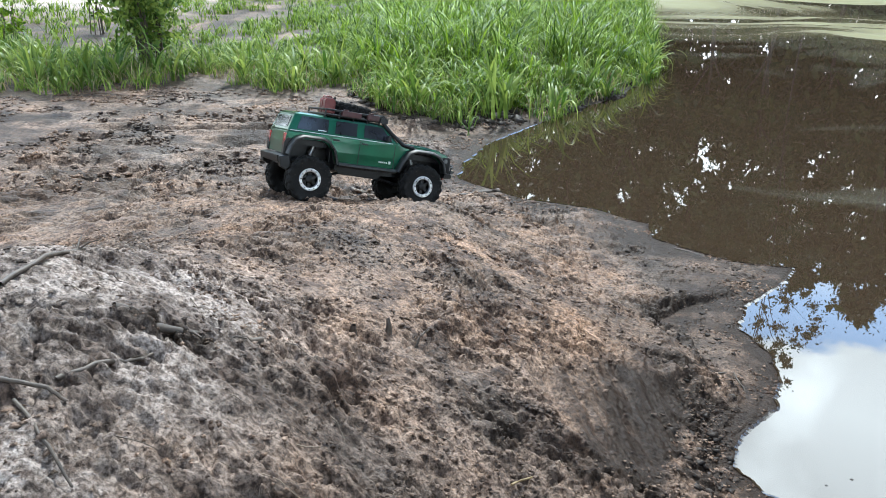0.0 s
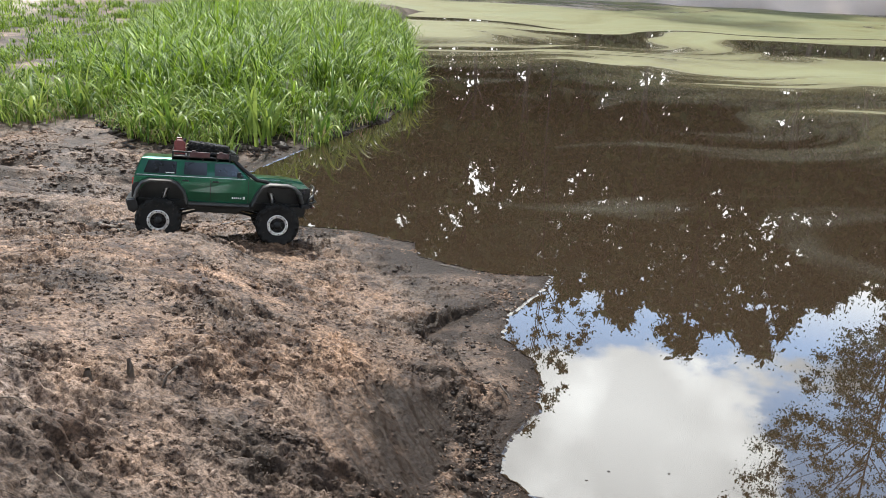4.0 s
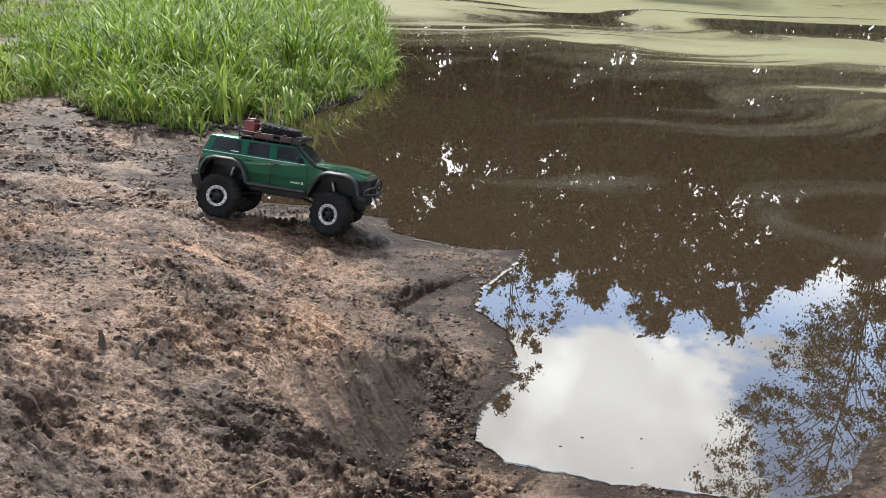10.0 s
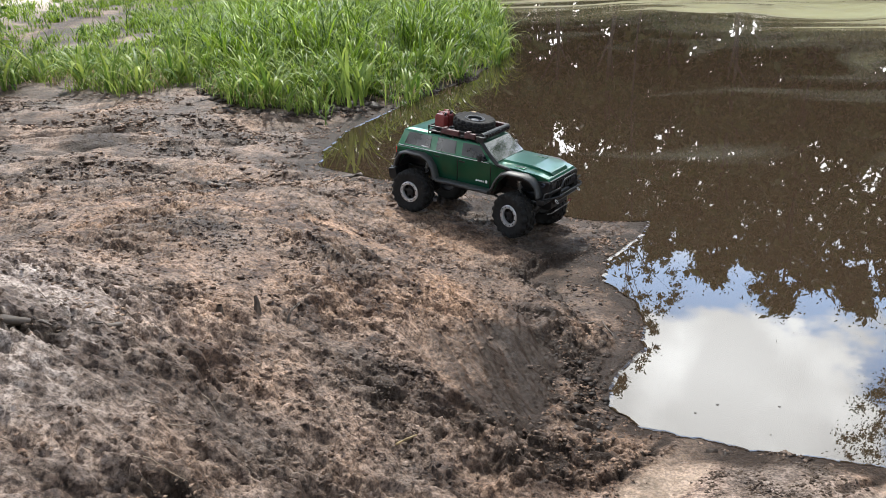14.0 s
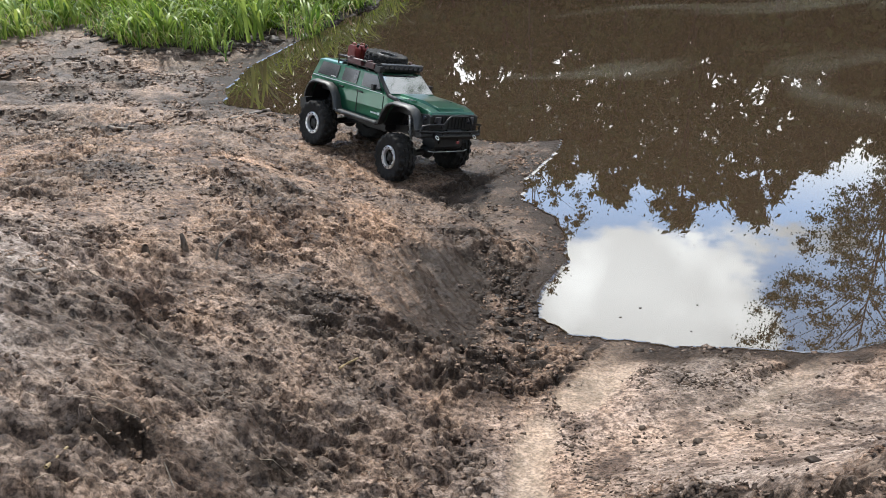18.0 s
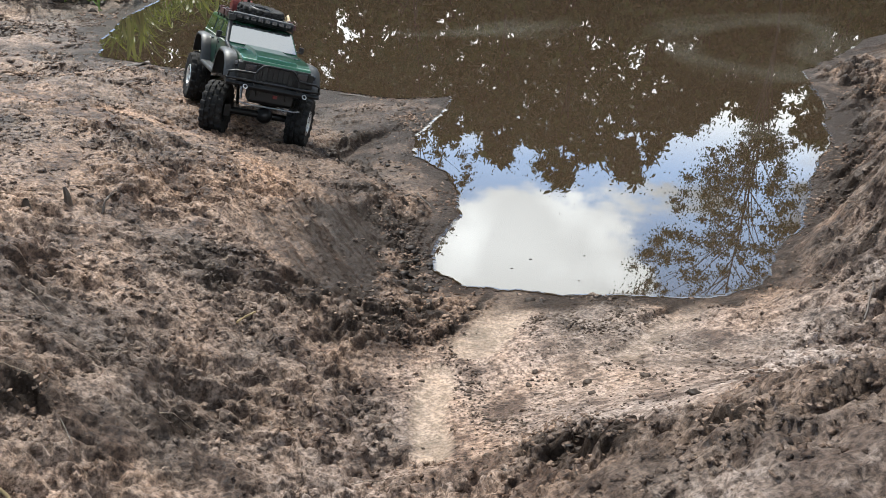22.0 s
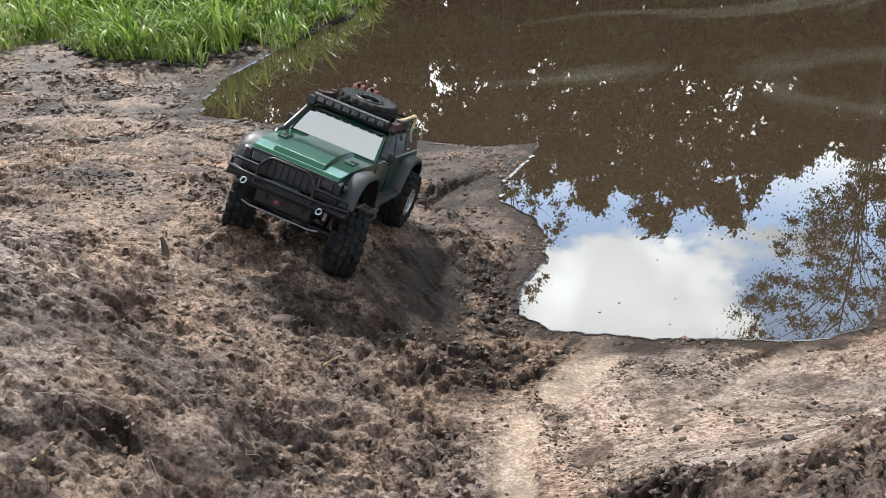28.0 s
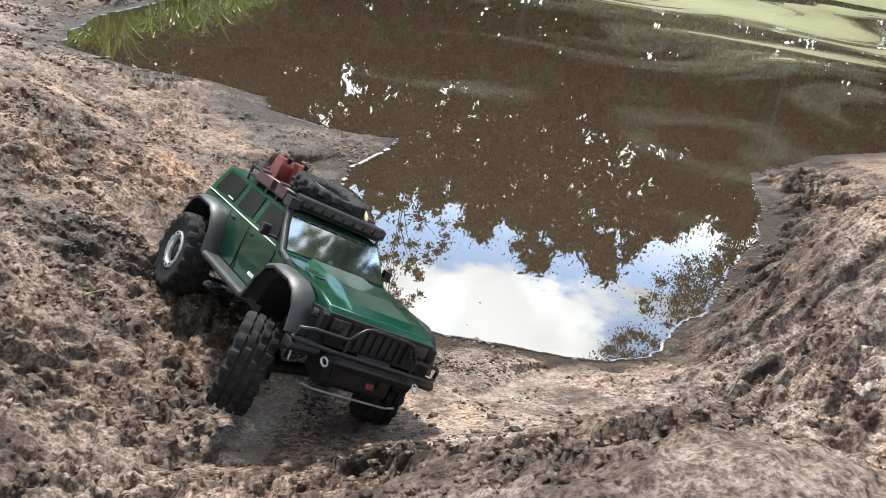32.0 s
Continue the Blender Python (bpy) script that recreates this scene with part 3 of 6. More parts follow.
# pale blotches on the left paint in the wet mud's sky sheen
dry = np.clip(dry + 1.1 * blob(X, Y, -0.62, 1.0, 0.4, 0.22, 0.3) * np.clip(fbm(X * 9, Y * 11, 3) * 2.6 - 0.6, 0, 1), 0, 1)
dry = np.clip(dry * (1 - 0.5 * hollow) + 0.14 * hollow + (0.12 + 0.45 * rise(-X, 0.22, 0.42)) * rise(1.35 - 0.6 * X - Y, 0.0, 0.5) * np.clip(fbm(X * 7 + 8, Y * 9, 4) * 3 - 0.9, 0, 1) * (X < 0.35), 0, 1)
dry = dry * (0.25 + 0.75 * rise(Y, -0.1, 0.45)) * (0.3 + 0.7 * rise(X, -2.6, -1.2))
warm = rise(Y + 0.5 * (fbm(X * 4, Y * 4, 3) - 0.5), 1.25, 1.75) * rise(-Y, -3.1, -2.5) * rise(D, 0.03, 0.2)
sand = np.clip((Y - 7.0) / 2, 0, 1) * np.clip((-2.6 - X) / 1.0, 0, 1) + np.where(far > 0, 0.95, 0)
for name, values in (("wet", wet), ("pale", np.clip(0.06 * pale_patch + 0.42 * tracks(X, Y, TRACKS[:2]) + 0.14 * tracks(X, Y, TRACKS[2:]), 0, 1) * (1 - np.clip(wet, 0, 1))), ("sand", sand), ("dry", dry), ("warm", warm)):
    me.attributes.new(name, "FLOAT", "POINT").data.foreach_set("value", np.clip(values, 0, 1).ravel().astype(np.float32))
me.materials.append(mud)
me.shade_smooth()
tagged(new("ground", me), "trampled brown mud bank sloping down to the pond", "ground", kind="structure")

bm = bmesh.new()
bmesh.ops.create_grid(bm, x_segments=2, y_segments=2, size=150)
water = part("water", bm, water_m)
water.location = (30, 100, 0.0)
tagged(water, "still silty brown pond water with a drifting pollen film", "water", kind="structure")


def ground_z(x, y):
    px, py = np.array([x], float), np.array([y], float)
    d = shore_distance(px, py)
    return float((height(px, py, d) + lumps(px, py, d))[0])


# the water's skin, drawn up in a narrow bright rim where it meets the mud
cut = (np.abs(D) < 0.08) & (X > -0.3) & (X < 2.6) & (Y > 1.0) & (Y < 4.4)
GZY, GZX = np.gradient(Z, gy, gx)
rim_v, rim_f = [], []


def crossing(a, b):
    """Where the mud's surface passes through the water's level between two grid points."""
    u = Z[a] / (Z[a] - Z[b])
    mix = lambda g: g[a] + (g[b] - g[a]) * u
    x, y, sx, sy = mix(X), mix(Y), mix(GZX), mix(GZY)
    n = math.hypot(sx, sy) + 1e-9
    return x, y, -sx / n, -sy / n


for j, i in np.argwhere(cut[:-1, :-1]):
    ring = ((j, i), (j, i + 1), (j + 1, i + 1), (j + 1, i))
    ends = [crossing(a, b) for a, b in zip(ring, ring[1:] + ring[:1]) if (Z[a] > 0) != (Z[b] > 0)]
    if len(ends) == 2:
        k = len(rim_v)
        for x, y, ox, oy in ends:
            w = 0.0035 + 0.0045 * float(vnoise(np.array([x * 40]), np.array([y * 40]))[0])
            lift = 0.0022 if y > 1.33 and x < 1.0 else 0.0009
            rim_v += [(x - ox * 0.002, y - oy * 0.002, lift), (x + ox * w * 0.4, y + oy * w * 0.4, lift * 0.45), (x + ox * w, y + oy * w, 0.0002)]
        rim_f += [(k, k + 1, k + 4, k + 3), (k + 1, k + 2, k + 5, k + 4)]
me = bpy.data.meshes.new("water_edge")
me.from_pydata(rim_v, [], rim_f)
me.materials.append(water_m)
bm = bmesh.new()
bm.from_mesh(me)
bmesh.ops.remove_doubles(bm, verts=list(bm.verts), dist=0.0002)
for f in bm.faces:
    if f.normal.z < 0:
        f.normal_flip()
bm.to_mesh(me)
bm.free()
me.shade_smooth()
tagged(new("water_edge", me), "bright curved lip of water along the mud", "water edge", kind="structure")

# ---- the toy truck ----
K = 1.086
paint = worn("green_paint", (0.003, 0.05, 0.023), (0.006, 0.08, 0.038), 7.0, 0.3, 0.7, 0.0, coat=0.6)
paint.node_tree.nodes["Principled BSDF"].inputs["Coat Roughness"].default_value = 0.07
black = worn("black_plastic", (0.004, 0.004, 0.005), (0.009, 0.009, 0.009), 30.0, 0.4, 0.0, 0.12, spec=0.3, dust=(0.035, 0.029, 0.023), dust_low=0.68)
flare_m = worn("grey_black_plastic", (0.011, 0.011, 0.011), (0.022, 0.022, 0.021), 25.0, 0.5, 0.0, 0.2, dust=(0.08, 0.066, 0.052), dust_low=0.66)
rubber = worn("muddy_rubber", (0.006, 0.006, 0.006), (0.014, 0.013, 0.012), 22.0, 0.8, 0.0, 0.35, spec=0.22, dust=(0.07, 0.054, 0.041), dust_low=0.6)
silver = worn("scuffed_silver", (0.62, 0.63, 0.64), (0.42, 0.42, 0.42), 40.0, 0.32, 0.6, 0.1, dust=(0.2, 0.16, 0.12), dust_low=0.68)
steel = worn("dull_steel", (0.2, 0.2, 0.2), (0.35, 0.34, 0.33), 50.0, 0.4, 0.9, 0.1)
red_m = worn("red_plastic", (0.1, 0.010, 0.009), (0.15, 0.02, 0.016), 25.0, 0.45, 0.0, 0.1, dust=(0.12, 0.06, 0.045), dust_low=0.68)
maroon = worn("dark_red_plastic", (0.03, 0.006, 0.007), (0.055, 0.010, 0.010), 25.0, 0.5, 0.0, 0.1)
rope_m = worn("tan_rope", (0.34, 0.26, 0.14), (0.5, 0.4, 0.24), 60.0, 0.8, 0.0, 0.4)
glass_m = worn("tinted_window", (0.012, 0.016, 0.018), (0.02, 0.024, 0.026), 12.0, 0.04, 0.0, 0.0, spec=0.8, coat=1.0, dust=(0.06, 0.06, 0.055), dust_low=0.74)
glass_m.node_tree.nodes["Principled BSDF"].inputs["IOR"].default_value = 3.2
side_glass = worn("smoked_side_window", (0.012, 0.012, 0.016), (0.022, 0.022, 0.028), 12.0, 0.08, 0.0, 0.0, spec=0.6, dust=(0.06, 0.06, 0.06), dust_low=0.7)
lens_m = mat("smoked_lens", (0.012, 0.012, 0.016), 0.2, coat=0.25)
white_m = worn("white_trim", (0.62, 0.64, 0.62), (0.5, 0.52, 0.5), 40.0, 0.4, 0.0, 0.05)
lamp_red = mat("red_lens", (0.3, 0.02, 0.015), 0.15, coat=1.0)


def box(bm, x0, x1, y0, y1, z0, z1, m=None):
    v = [bm.verts.new((x, y, z)) for x in (x0, x1) for y in (y0, y1) for z in (z0, z1)]
    for f in ((0, 1, 3, 2), (4, 6, 7, 5), (0, 4, 5, 1), (2, 3, 7, 6), (0, 2, 6, 4), (1, 5, 7, 3)):
        bm.faces.new([v[i] for i in f])
    if m:
        bmesh.ops.transform(bm, matrix=m, verts=v)
    return v


def tube(bm, path, r, n=8, close=False):
    """A round rod along the points of path."""
    pts = [Vector(p) for p in path]
    rings = []
    for i, p in enumerate(pts):
        a = pts[i - 1] if i or close else p
        b = pts[(i + 1) % len(pts)] if i < len(pts) - 1 or close else p
        t = (b - a).normalized()
        u = t.orthogonal().normalized() if not rings else (rings[-1][1] - t * rings[-1][1].dot(t)).normalized()
        w = t.cross(u)
        rings.append(([bm.verts.new(p + r * (math.cos(6.2832 * k / n) * u + math.sin(6.2832 * k / n) * w)) for k in range(n)], u))
    loops = [q[0] for q in rings]
    for a, b in zip(loops, loops[1:] + (loops[:1] if close else [])):
        for k in range(n):
            bm.faces.new((a[k], a[(k + 1) % n], b[(k + 1) % n], b[k]))
    if not close:
        bm.faces.new(loops[0][::-1])
        bm.faces.new(loops[-1])


def prism(bm, outline, y0, y1, taper=None):
    """An outline in x and z, drawn from y0 to y1."""
    sides = []
    for y in (y0, y1):
        sides.append([bm.verts.new((x, y if not taper else taper(x, y, z), z)) for x, z in outline])
    a, b = sides
    n = len(outline)
    bm.faces.new(a)
    bm.faces.new(b[::-1])
    for k in range(n):
        bm.faces.new((a[(k + 1) % n], a[k], b[k], b[(k + 1) % n]))


def lathe(bm, profile, n=40):
    """Turns (y, r) pairs about the y axis."""
    rings = []
    for y, r in profile:
        rings.append([bm.verts.new((r * math.cos(6.28319 * k / n), y, r * math.sin(6.28319 * k / n))) for k in range(n)])
    for a, b in zip(rings, rings[1:]):
        for k in range(n):
            bm.faces.new((a[k], b[k], b[(k + 1) % n], a[(k + 1) % n]))
    return rings


def panel(bm, corners, depth):
    """A flat pane with thickness, on the side that its corners wind towards."""
    c = [Vector(p) for p in corners]
    nrm = (c[1] - c[0]).cross(c[2] - c[0]).normalized() * depth
    a = [bm.verts.new(p) for p in c]
    b = [bm.verts.new(p + nrm) for p in c]
    bm.faces.new(a[::-1])
    bm.faces.new(b)
    for k in range(len(c)):
        j = (k + 1) % len(c)
        bm.faces.new((a[k], a[j], b[j], b[k]))


def cpart(name, bm, material, parent, label="", smooth=False, bevel=0.0):
    if bevel:
        bmesh.ops.bevel(bm, geom=list(bm.edges), offset=bevel, segments=2, profile=0.6, affect="EDGES", clamp_overlap=True)
    bmesh.ops.recalc_face_normals(bm, faces=list(bm.faces))
    bmesh.ops.scale(bm, vec=(K, K, K), verts=list(bm.verts))
    ob = part(name, bm, material, parent, label)
    if smooth:
        ob.data.shade_smooth()
        ob.data.set_sharp_from_angle(angle=radians(40))
    return ob


truck = tagged(new("toy_truck"), "muddy green radio-controlled off-road truck with big black tyres", "toy truck")
BM = bmesh.new

bm = BM()
LOWER = [(-0.232, 0.058), (-0.232, 0.09), (-0.229, 0.118), (-0.1, 0.1195), (0.088, 0.121), (0.155, 0.1205), (0.215, 0.1155), (0.244, 0.110), (0.252, 0.101),
         (0.252, 0.07), (0.236, 0.06), (0.228, 0.062), (0.219, 0.088), (0.203, 0.101), (0.184, 0.107), (0.139, 0.107), (0.121, 0.101), (0.105, 0.083), (0.09, 0.046),
         (-0.09, 0.046), (-0.101, 0.08), (-0.116, 0.098), (-0.135, 0.105), (-0.186, 0.105), (-0.204, 0.097), (-0.215, 0.08), (-0.22, 0.058)]
prism(bm, LOWER, -1, 1, lambda x, y, z: y * (0.089 - 0.035 * max(0, z - 0.1) - 0.004 * max(0, (0.07 - z) / 0.03) - (0.010 * max(0, (x - 0.1) / 0.15))))
body = cpart("body", bm, paint, truck, "glossy dark green body shell, dusty along the sills", bevel=0.0025)


def side_y(z):
    return 0.0875 - 0.0105 * (z - 0.118) / 0.05


bm = BM()
lo = [(-0.229, -0.0875, 0.1185), (-0.229, 0.0875, 0.1185), (0.088, 0.0865, 0.1205), (0.088, -0.0865, 0.1205)]
hi = [(-0.212, -0.077, 0.166), (-0.212, 0.077, 0.166), (0.036, 0.077, 0.167), (0.036, -0.077, 0.167)]
top = [(-0.198, -0.064, 0.1705), (-0.198, 0.064, 0.1705), (0.023, 0.064, 0.1715), (0.023, -0.064, 0.1715)]
rows = [[bm.verts.new(p) for p in q] for q in (lo, hi, top)]
bm.faces.new(rows[0][::-1])
bm.faces.new(rows[2])
for a, b in zip(rows, rows[1:]):
    for k in range(4):
        bm.faces.new((a[k], a[(k + 1) % 4], b[(k + 1) % 4], b[k]))
cabin = cpart("cabin", bm, paint, truck, bevel=0.003)

# side windows, three to a side, with pale trim below
for s in (-1, 1):
    for x0, x1, x2, x3 in ((-0.205, -0.119, -0.118, -0.193), (-0.099, -0.037, -0.037, -0.097), (-0.016, 0.066, 0.036, -0.016)):
        z0, z1 = 0.1265, 0.161
        c = [(x0, s * (side_y(z0) + 0.0002), z0), (x1, s * (side_y(z0) + 0.0002), z0), (x2, s * (side_y(z1) + 0.0002), z1), (x3, s * (side_y(z1) + 0.0002), z1)]
        bm = BM()
        panel(bm, c if s < 0 else c[::-1], 0.0012)
        w = cpart("side_window", bm, side_glass, cabin, "dark tinted side window")
    # a bright trim line along the belt
    bm = BM()
    ztr = 0.1212
    c = [(-0.223, s * side_y(ztr - 0.0008), ztr - 0.0008), (0.07, s * side_y(ztr - 0.0008), ztr - 0.0008), (0.07, s * side_y(ztr + 0.0008), ztr + 0.0008), (-0.223, s * side_y(ztr + 0.0008), ztr + 0.0008)]
    panel(bm, c if s < 0 else c[::-1], 0.0016)
    cpart("belt_trim", bm, white_m, cabin, "thin bright trim line under the windows")
    # door seams and handles
    for x in (-0.108, -0.026, 0.078):
        bm = BM()
        box(bm, x - 0.0008, x + 0.0008, s * 0.0885 - 0.0008, s * 0.0885 + 0.0008, 0.05, 0.117)
        cpart("door_seam", bm, black, body)
    for x in (-0.094, -0.012):
        bm = BM()
        box(bm, x - 0.009, x + 0.009, s * 0.0892 - 0.002, s * 0.0892 + 0.002, 0.108, 0.1125)
        cpart("door_handle", bm, black, body, bevel=0.001)
    # unreadable white badge on the front door
    for k in range(5):
        bm = BM()
        box(bm, 0.034 + k * 0.0055, 0.0375 + k * 0.0055, min(s * 0.0872, s * 0.0898), max(s * 0.0872, s * 0.0898), 0.0655, 0.0695)
        cpart("badge_bar", bm, white_m, body)
    bm = BM()
    box(bm, 0.0635, 0.0695, min(s * 0.0868, s * 0.0898), max(s * 0.0868, s * 0.0898), 0.0645, 0.072)
    cpart("badge_shield", bm, white_m, body, bevel=0.0008)
    # a light sticker on the rear window
    bm = BM()
    box(bm, -0.147, -0.124, s * (side_y(0.1295) + 0.0006) - 0.001, s * (side_y(0.1295) + 0.0006) + 0.001, 0.1285, 0.131)
    cpart("window_sticker", bm, white_m, cabin)
    bm = BM()
    box(bm, 0.052, 0.062, s * 0.082, s * 0.100, 0.1275, 0.131)
    box(bm, 0.046, 0.056, s * 0.096, s * 0.108, 0.126, 0.142)
    cpart("wing_mirror", bm, black, cabin, "black wing mirror", bevel=0.0018)
    # rocker slider
    bm = BM()
    tube(bm, [(-0.088, s * 0.094, 0.05), (-0.084, s * 0.106, 0.047), (0.08, s * 0.106, 0.047), (0.086, s * 0.094, 0.05)], 0.0055, 10)
    box(bm, -0.084, 0.08, min(s * 0.088, s * 0.104), max(s * 0.088, s * 0.104), 0.046, 0.0525)
    cpart("rock_slider", bm, flare_m, truck, "scuffed grey rock slider", bevel=0.0012)
    # fender flares follow the arches
    for cx, pts in ((0.1625, [(0.087, 0.048), (0.101, 0.083), (0.117, 0.104), (0.138, 0.112), (0.186, 0.112), (0.207, 0.106), (0.224, 0.09), (0.233, 0.062)]),
                    (-0.1625, [(-0.087, 0.048), (-0.097, 0.082), (-0.114, 0.102), (-0.134, 0.110), (-0.188, 0.110), (-0.209, 0.101), (-0.221, 0.082), (-0.227, 0.058)])):
        bm = BM()
        rings = []
        for i, (x, z) in enumerate(pts):
            dx, dz = x - cx, z - 0.03
            ln = math.hypot(dx, dz)
            nx_, nz_ = dx / ln, dz / ln
            prof = [(0.0835, 0.003), (0.098, 0.004), (0.109, 0.0015), (0.112, -0.002), (0.1112, -0.0055), (0.108, -0.003), (0.09, -0.001), (0.0835, -0.001)]
            rings.append([bm.verts.new((x + nx_ * o, s * y, z + nz_ * o)) for y, o in prof])
        for a, b in zip(rings, rings[1:]):
            for k in range(len(a)):
                bm.faces.new((a[k], a[(k + 1) % len(a)], b[(k + 1) % len(a)], b[k]))
        bm.faces.new(rings[0])
        bm.faces.new(rings[-1][::-1])
        cpart("fender_flare", bm, flare_m, truck, "matt grey-black fender flare", smooth=True)
    # black corner panels before the front arch and behind the rear one
    bm = BM()
    prism(bm, [(0.226, 0.06), (0.2235, 0.088), (0.214, 0.1), (0.245, 0.1045), (0.2535, 0.1), (0.2535, 0.06)], s * 0.07, s * 0.0862)
    cpart("corner_panel", bm, black, truck, "black front corner panel", bevel=0.001)
    bm = BM()
    prism(bm, [(-0.219, 0.058), (-0.2165, 0.08), (-0.206, 0.0985), (-0.227, 0.1005), (-0.2345, 0.09), (-0.2345, 0.058)], s * 0.07, s * 0.0902)
    cpart("corner_panel", bm, black, truck, "black rear corner panel", bevel=0.001)
    # headlight, marker lamp, tail lamp
    bm = BM()
    box(bm, 0.247, 0.2545, min(s * 0.047, s * 0.072), max(s * 0.047, s * 0.072), 0.082, 0.1)
    cpart("headlight", bm, lens_m, truck, "smoked square headlight", bevel=0.0015)
    bm = BM()
    box(bm, -0.2345, -0.228, min(s * 0.07, s * 0.086), max(s * 0.07, s * 0.086), 0.078, 0.112)
    cpart("tail_lamp", bm, lamp_red, truck, bevel=0.001)
    # hood vent
    bm = BM()
    box(bm, 0.138, 0.170, min(s * 0.056, s * 0.072), max(s * 0.056, s * 0.072), 0.1175, 0.1222)
    vent = cpart("hood_vent", bm, paint, truck, "raised green hood vent with dark slots", bevel=0.001)
    for k in range(2):
        bm = BM()
        box(bm, 0.1425 + k * 0.013, 0.1515 + k * 0.013, min(s * 0.0585, s * 0.0695), max(s * 0.0585, s * 0.0695), 0.1218, 0.1228)
        cpart("vent_slot", bm, black, vent)

# windscreen, wiper, rear window
bm = BM()


def screen(u, v):
    """u across, v up, on the windscreen's plane."""
    x, z = 0.088 + (0.036 - 0.088) * v, 0.1205 + (0.167 - 0.1205) * v
    return Vector((x + 0.0006, u * (0.0865 + (0.077 - 0.0865) * v), z + 0.0007))


panel(bm, [screen(-0.95, 0.06), screen(0.95, 0.06), screen(0.94, 0.94), screen(-0.94, 0.94)], 0.0012)
cpart("windscreen", bm, glass_m, cabin, "dusty dark windscreen")
bm = BM()
panel(bm, [(-0.2262, 0.068, 0.128), (-0.2262, -0.068, 0.128), (-0.2155, -0.062, 0.158), (-0.2155, 0.062, 0.158)], 0.001)
cpart("rear_window", bm, side_glass, cabin)
# raised hood panel
bm = BM()
prism(bm, [(0.092, 0.119), (0.092, 0.1268), (0.18, 0.1255), (0.235, 0.1185), (0.243, 0.110)], -1, 1, lambda x, y, z: y * (0.05 if z < 0.12 else 0.042) * (1.0 - 0.9 * max(0, x - 0.15)))
cpart("hood_panel", bm, paint, truck, bevel=0.0015)
# grille with seven slots
bm = BM()
box(bm, 0.2485, 0.2535, -0.078, 0.078, 0.066, 0.1045)
grille = cpart("grille", bm, black, truck, "black slotted grille", bevel=0.001)
for k in range(8):
    bm = BM()
    y = -0.042 + k * 0.012
    box(bm, 0.2525, 0.2562, y - 0.0022, y + 0.0022, 0.07, 0.1)
    cpart("grille_bar", bm, black, grille, bevel=0.0006)
# front bumper with tube hoop, lower bar and shackles
bm = BM()
prism(bm, [(0.230, 0.044), (0.232, 0.06), (0.263, 0.059), (0.267, 0.052), (0.263, 0.044)], -0.066, 0.066)
for s in (-1, 1):
    prism(bm, [(0.228, 0.046), (0.230, 0.06), (0.250, 0.059), (0.254, 0.052), (0.250, 0.047)], s * 0.066, s * 0.108)
bumper = cpart("front_bumper", bm, black, truck, "black plate front bumper", bevel=0.002)
bm = BM()
tube(bm, [(0.246, -0.106, 0.06), (0.250, -0.104, 0.076), (0.260, -0.092, 0.081), (0.268, -0.05, 0.083), (0.270, -0.044, 0.092), (0.271, -0.036, 0.101), (0.271, -0.028, 0.104), (0.271, 0.028, 0.104), (0.271, 0.036, 0.101), (0.270, 0.044, 0.092), (0.268, 0.05, 0.083), (0.260, 0.092, 0.081), (0.250, 0.104, 0.076), (0.246, 0.106, 0.06)], 0.0026, 10)
cpart("bull_bar", bm, black, bumper, "bent black bull bar", smooth=True)
bm = BM()
tube(bm, [(0.246, -0.108, 0.062), (0.270, -0.082, 0.066), (0.274, -0.07, 0.066), (0.274, 0.07, 0.066), (0.270, 0.082, 0.066), (0.246, 0.108, 0.062)], 0.0029, 10)
cpart("bumper_tube", bm, black, bumper, smooth=True)
for s in (-1, 1):
    bm = BM()
    tube(bm, [(0.269, s * 0.05, 0.056), (0.269, s * 0.05, 0.083)], 0.0024, 8)
    cpart("bull_bar_post", bm, black, bumper, smooth=True)
    bm = BM()
    tube(bm, [(0.269 + 0.004 * math.cos(a), s * 0.068 + 0.0045 * math.sin(a), 0.051 - 0.004 * math.cos(a)) for a in [k * 0.628 for k in range(10)]], 0.0013, 6, True)
    cpart("shackle", bm, silver, bumper, "steel shackle", smooth=True)
    bm = BM()
    tube(bm, [(0.238, s * 0.086, 0.094), (0.236, s * 0.092, 0.094)], 0.006, 12)
    cpart("marker_lamp", bm, lens_m, truck)
bm = BM()
tube(bm, [(0.246, -0.07, 0.012), (0.250, -0.055, 0.010), (0.250, 0.055, 0.010), (0.246, 0.07, 0.012)], 0.0015, 8)
cpart("steering_rod", bm, steel, truck, "bare steel steering rod", smooth=True)
bm = BM()
lathe(bm, [(-0.025, 0.0), (-0.025, 0.009), (0.025, 0.009), (0.025, 0.0)], 16)
bmesh.ops.translate(bm, vec=(0.254, 0, 0.06), verts=list(bm.verts))
cpart("winch_drum", bm, black, bumper)
bm = BM()
box(bm, 0.274, 0.278, -0.005, 0.005, 0.036, 0.043)
cpart("winch_hook", bm, red_m, bumper, "small red tow hook", bevel=0.001)
# rear bumper
bm = BM()
prism(bm, [(-0.232, 0.03), (-0.246, 0.034), (-0.25, 0.052), (-0.228, 0.056), (-0.222, 0.034)], -0.092, 0.092)
for s in (-1, 1):
    prism(bm, [(-0.226, 0.016), (-0.242, 0.024), (-0.247, 0.05), (-0.222, 0.056), (-0.214, 0.03)], s * 0.095 - 0.012, s * 0.095 + 0.012)
cpart("rear_bumper", bm, black, truck, bevel=0.0025)
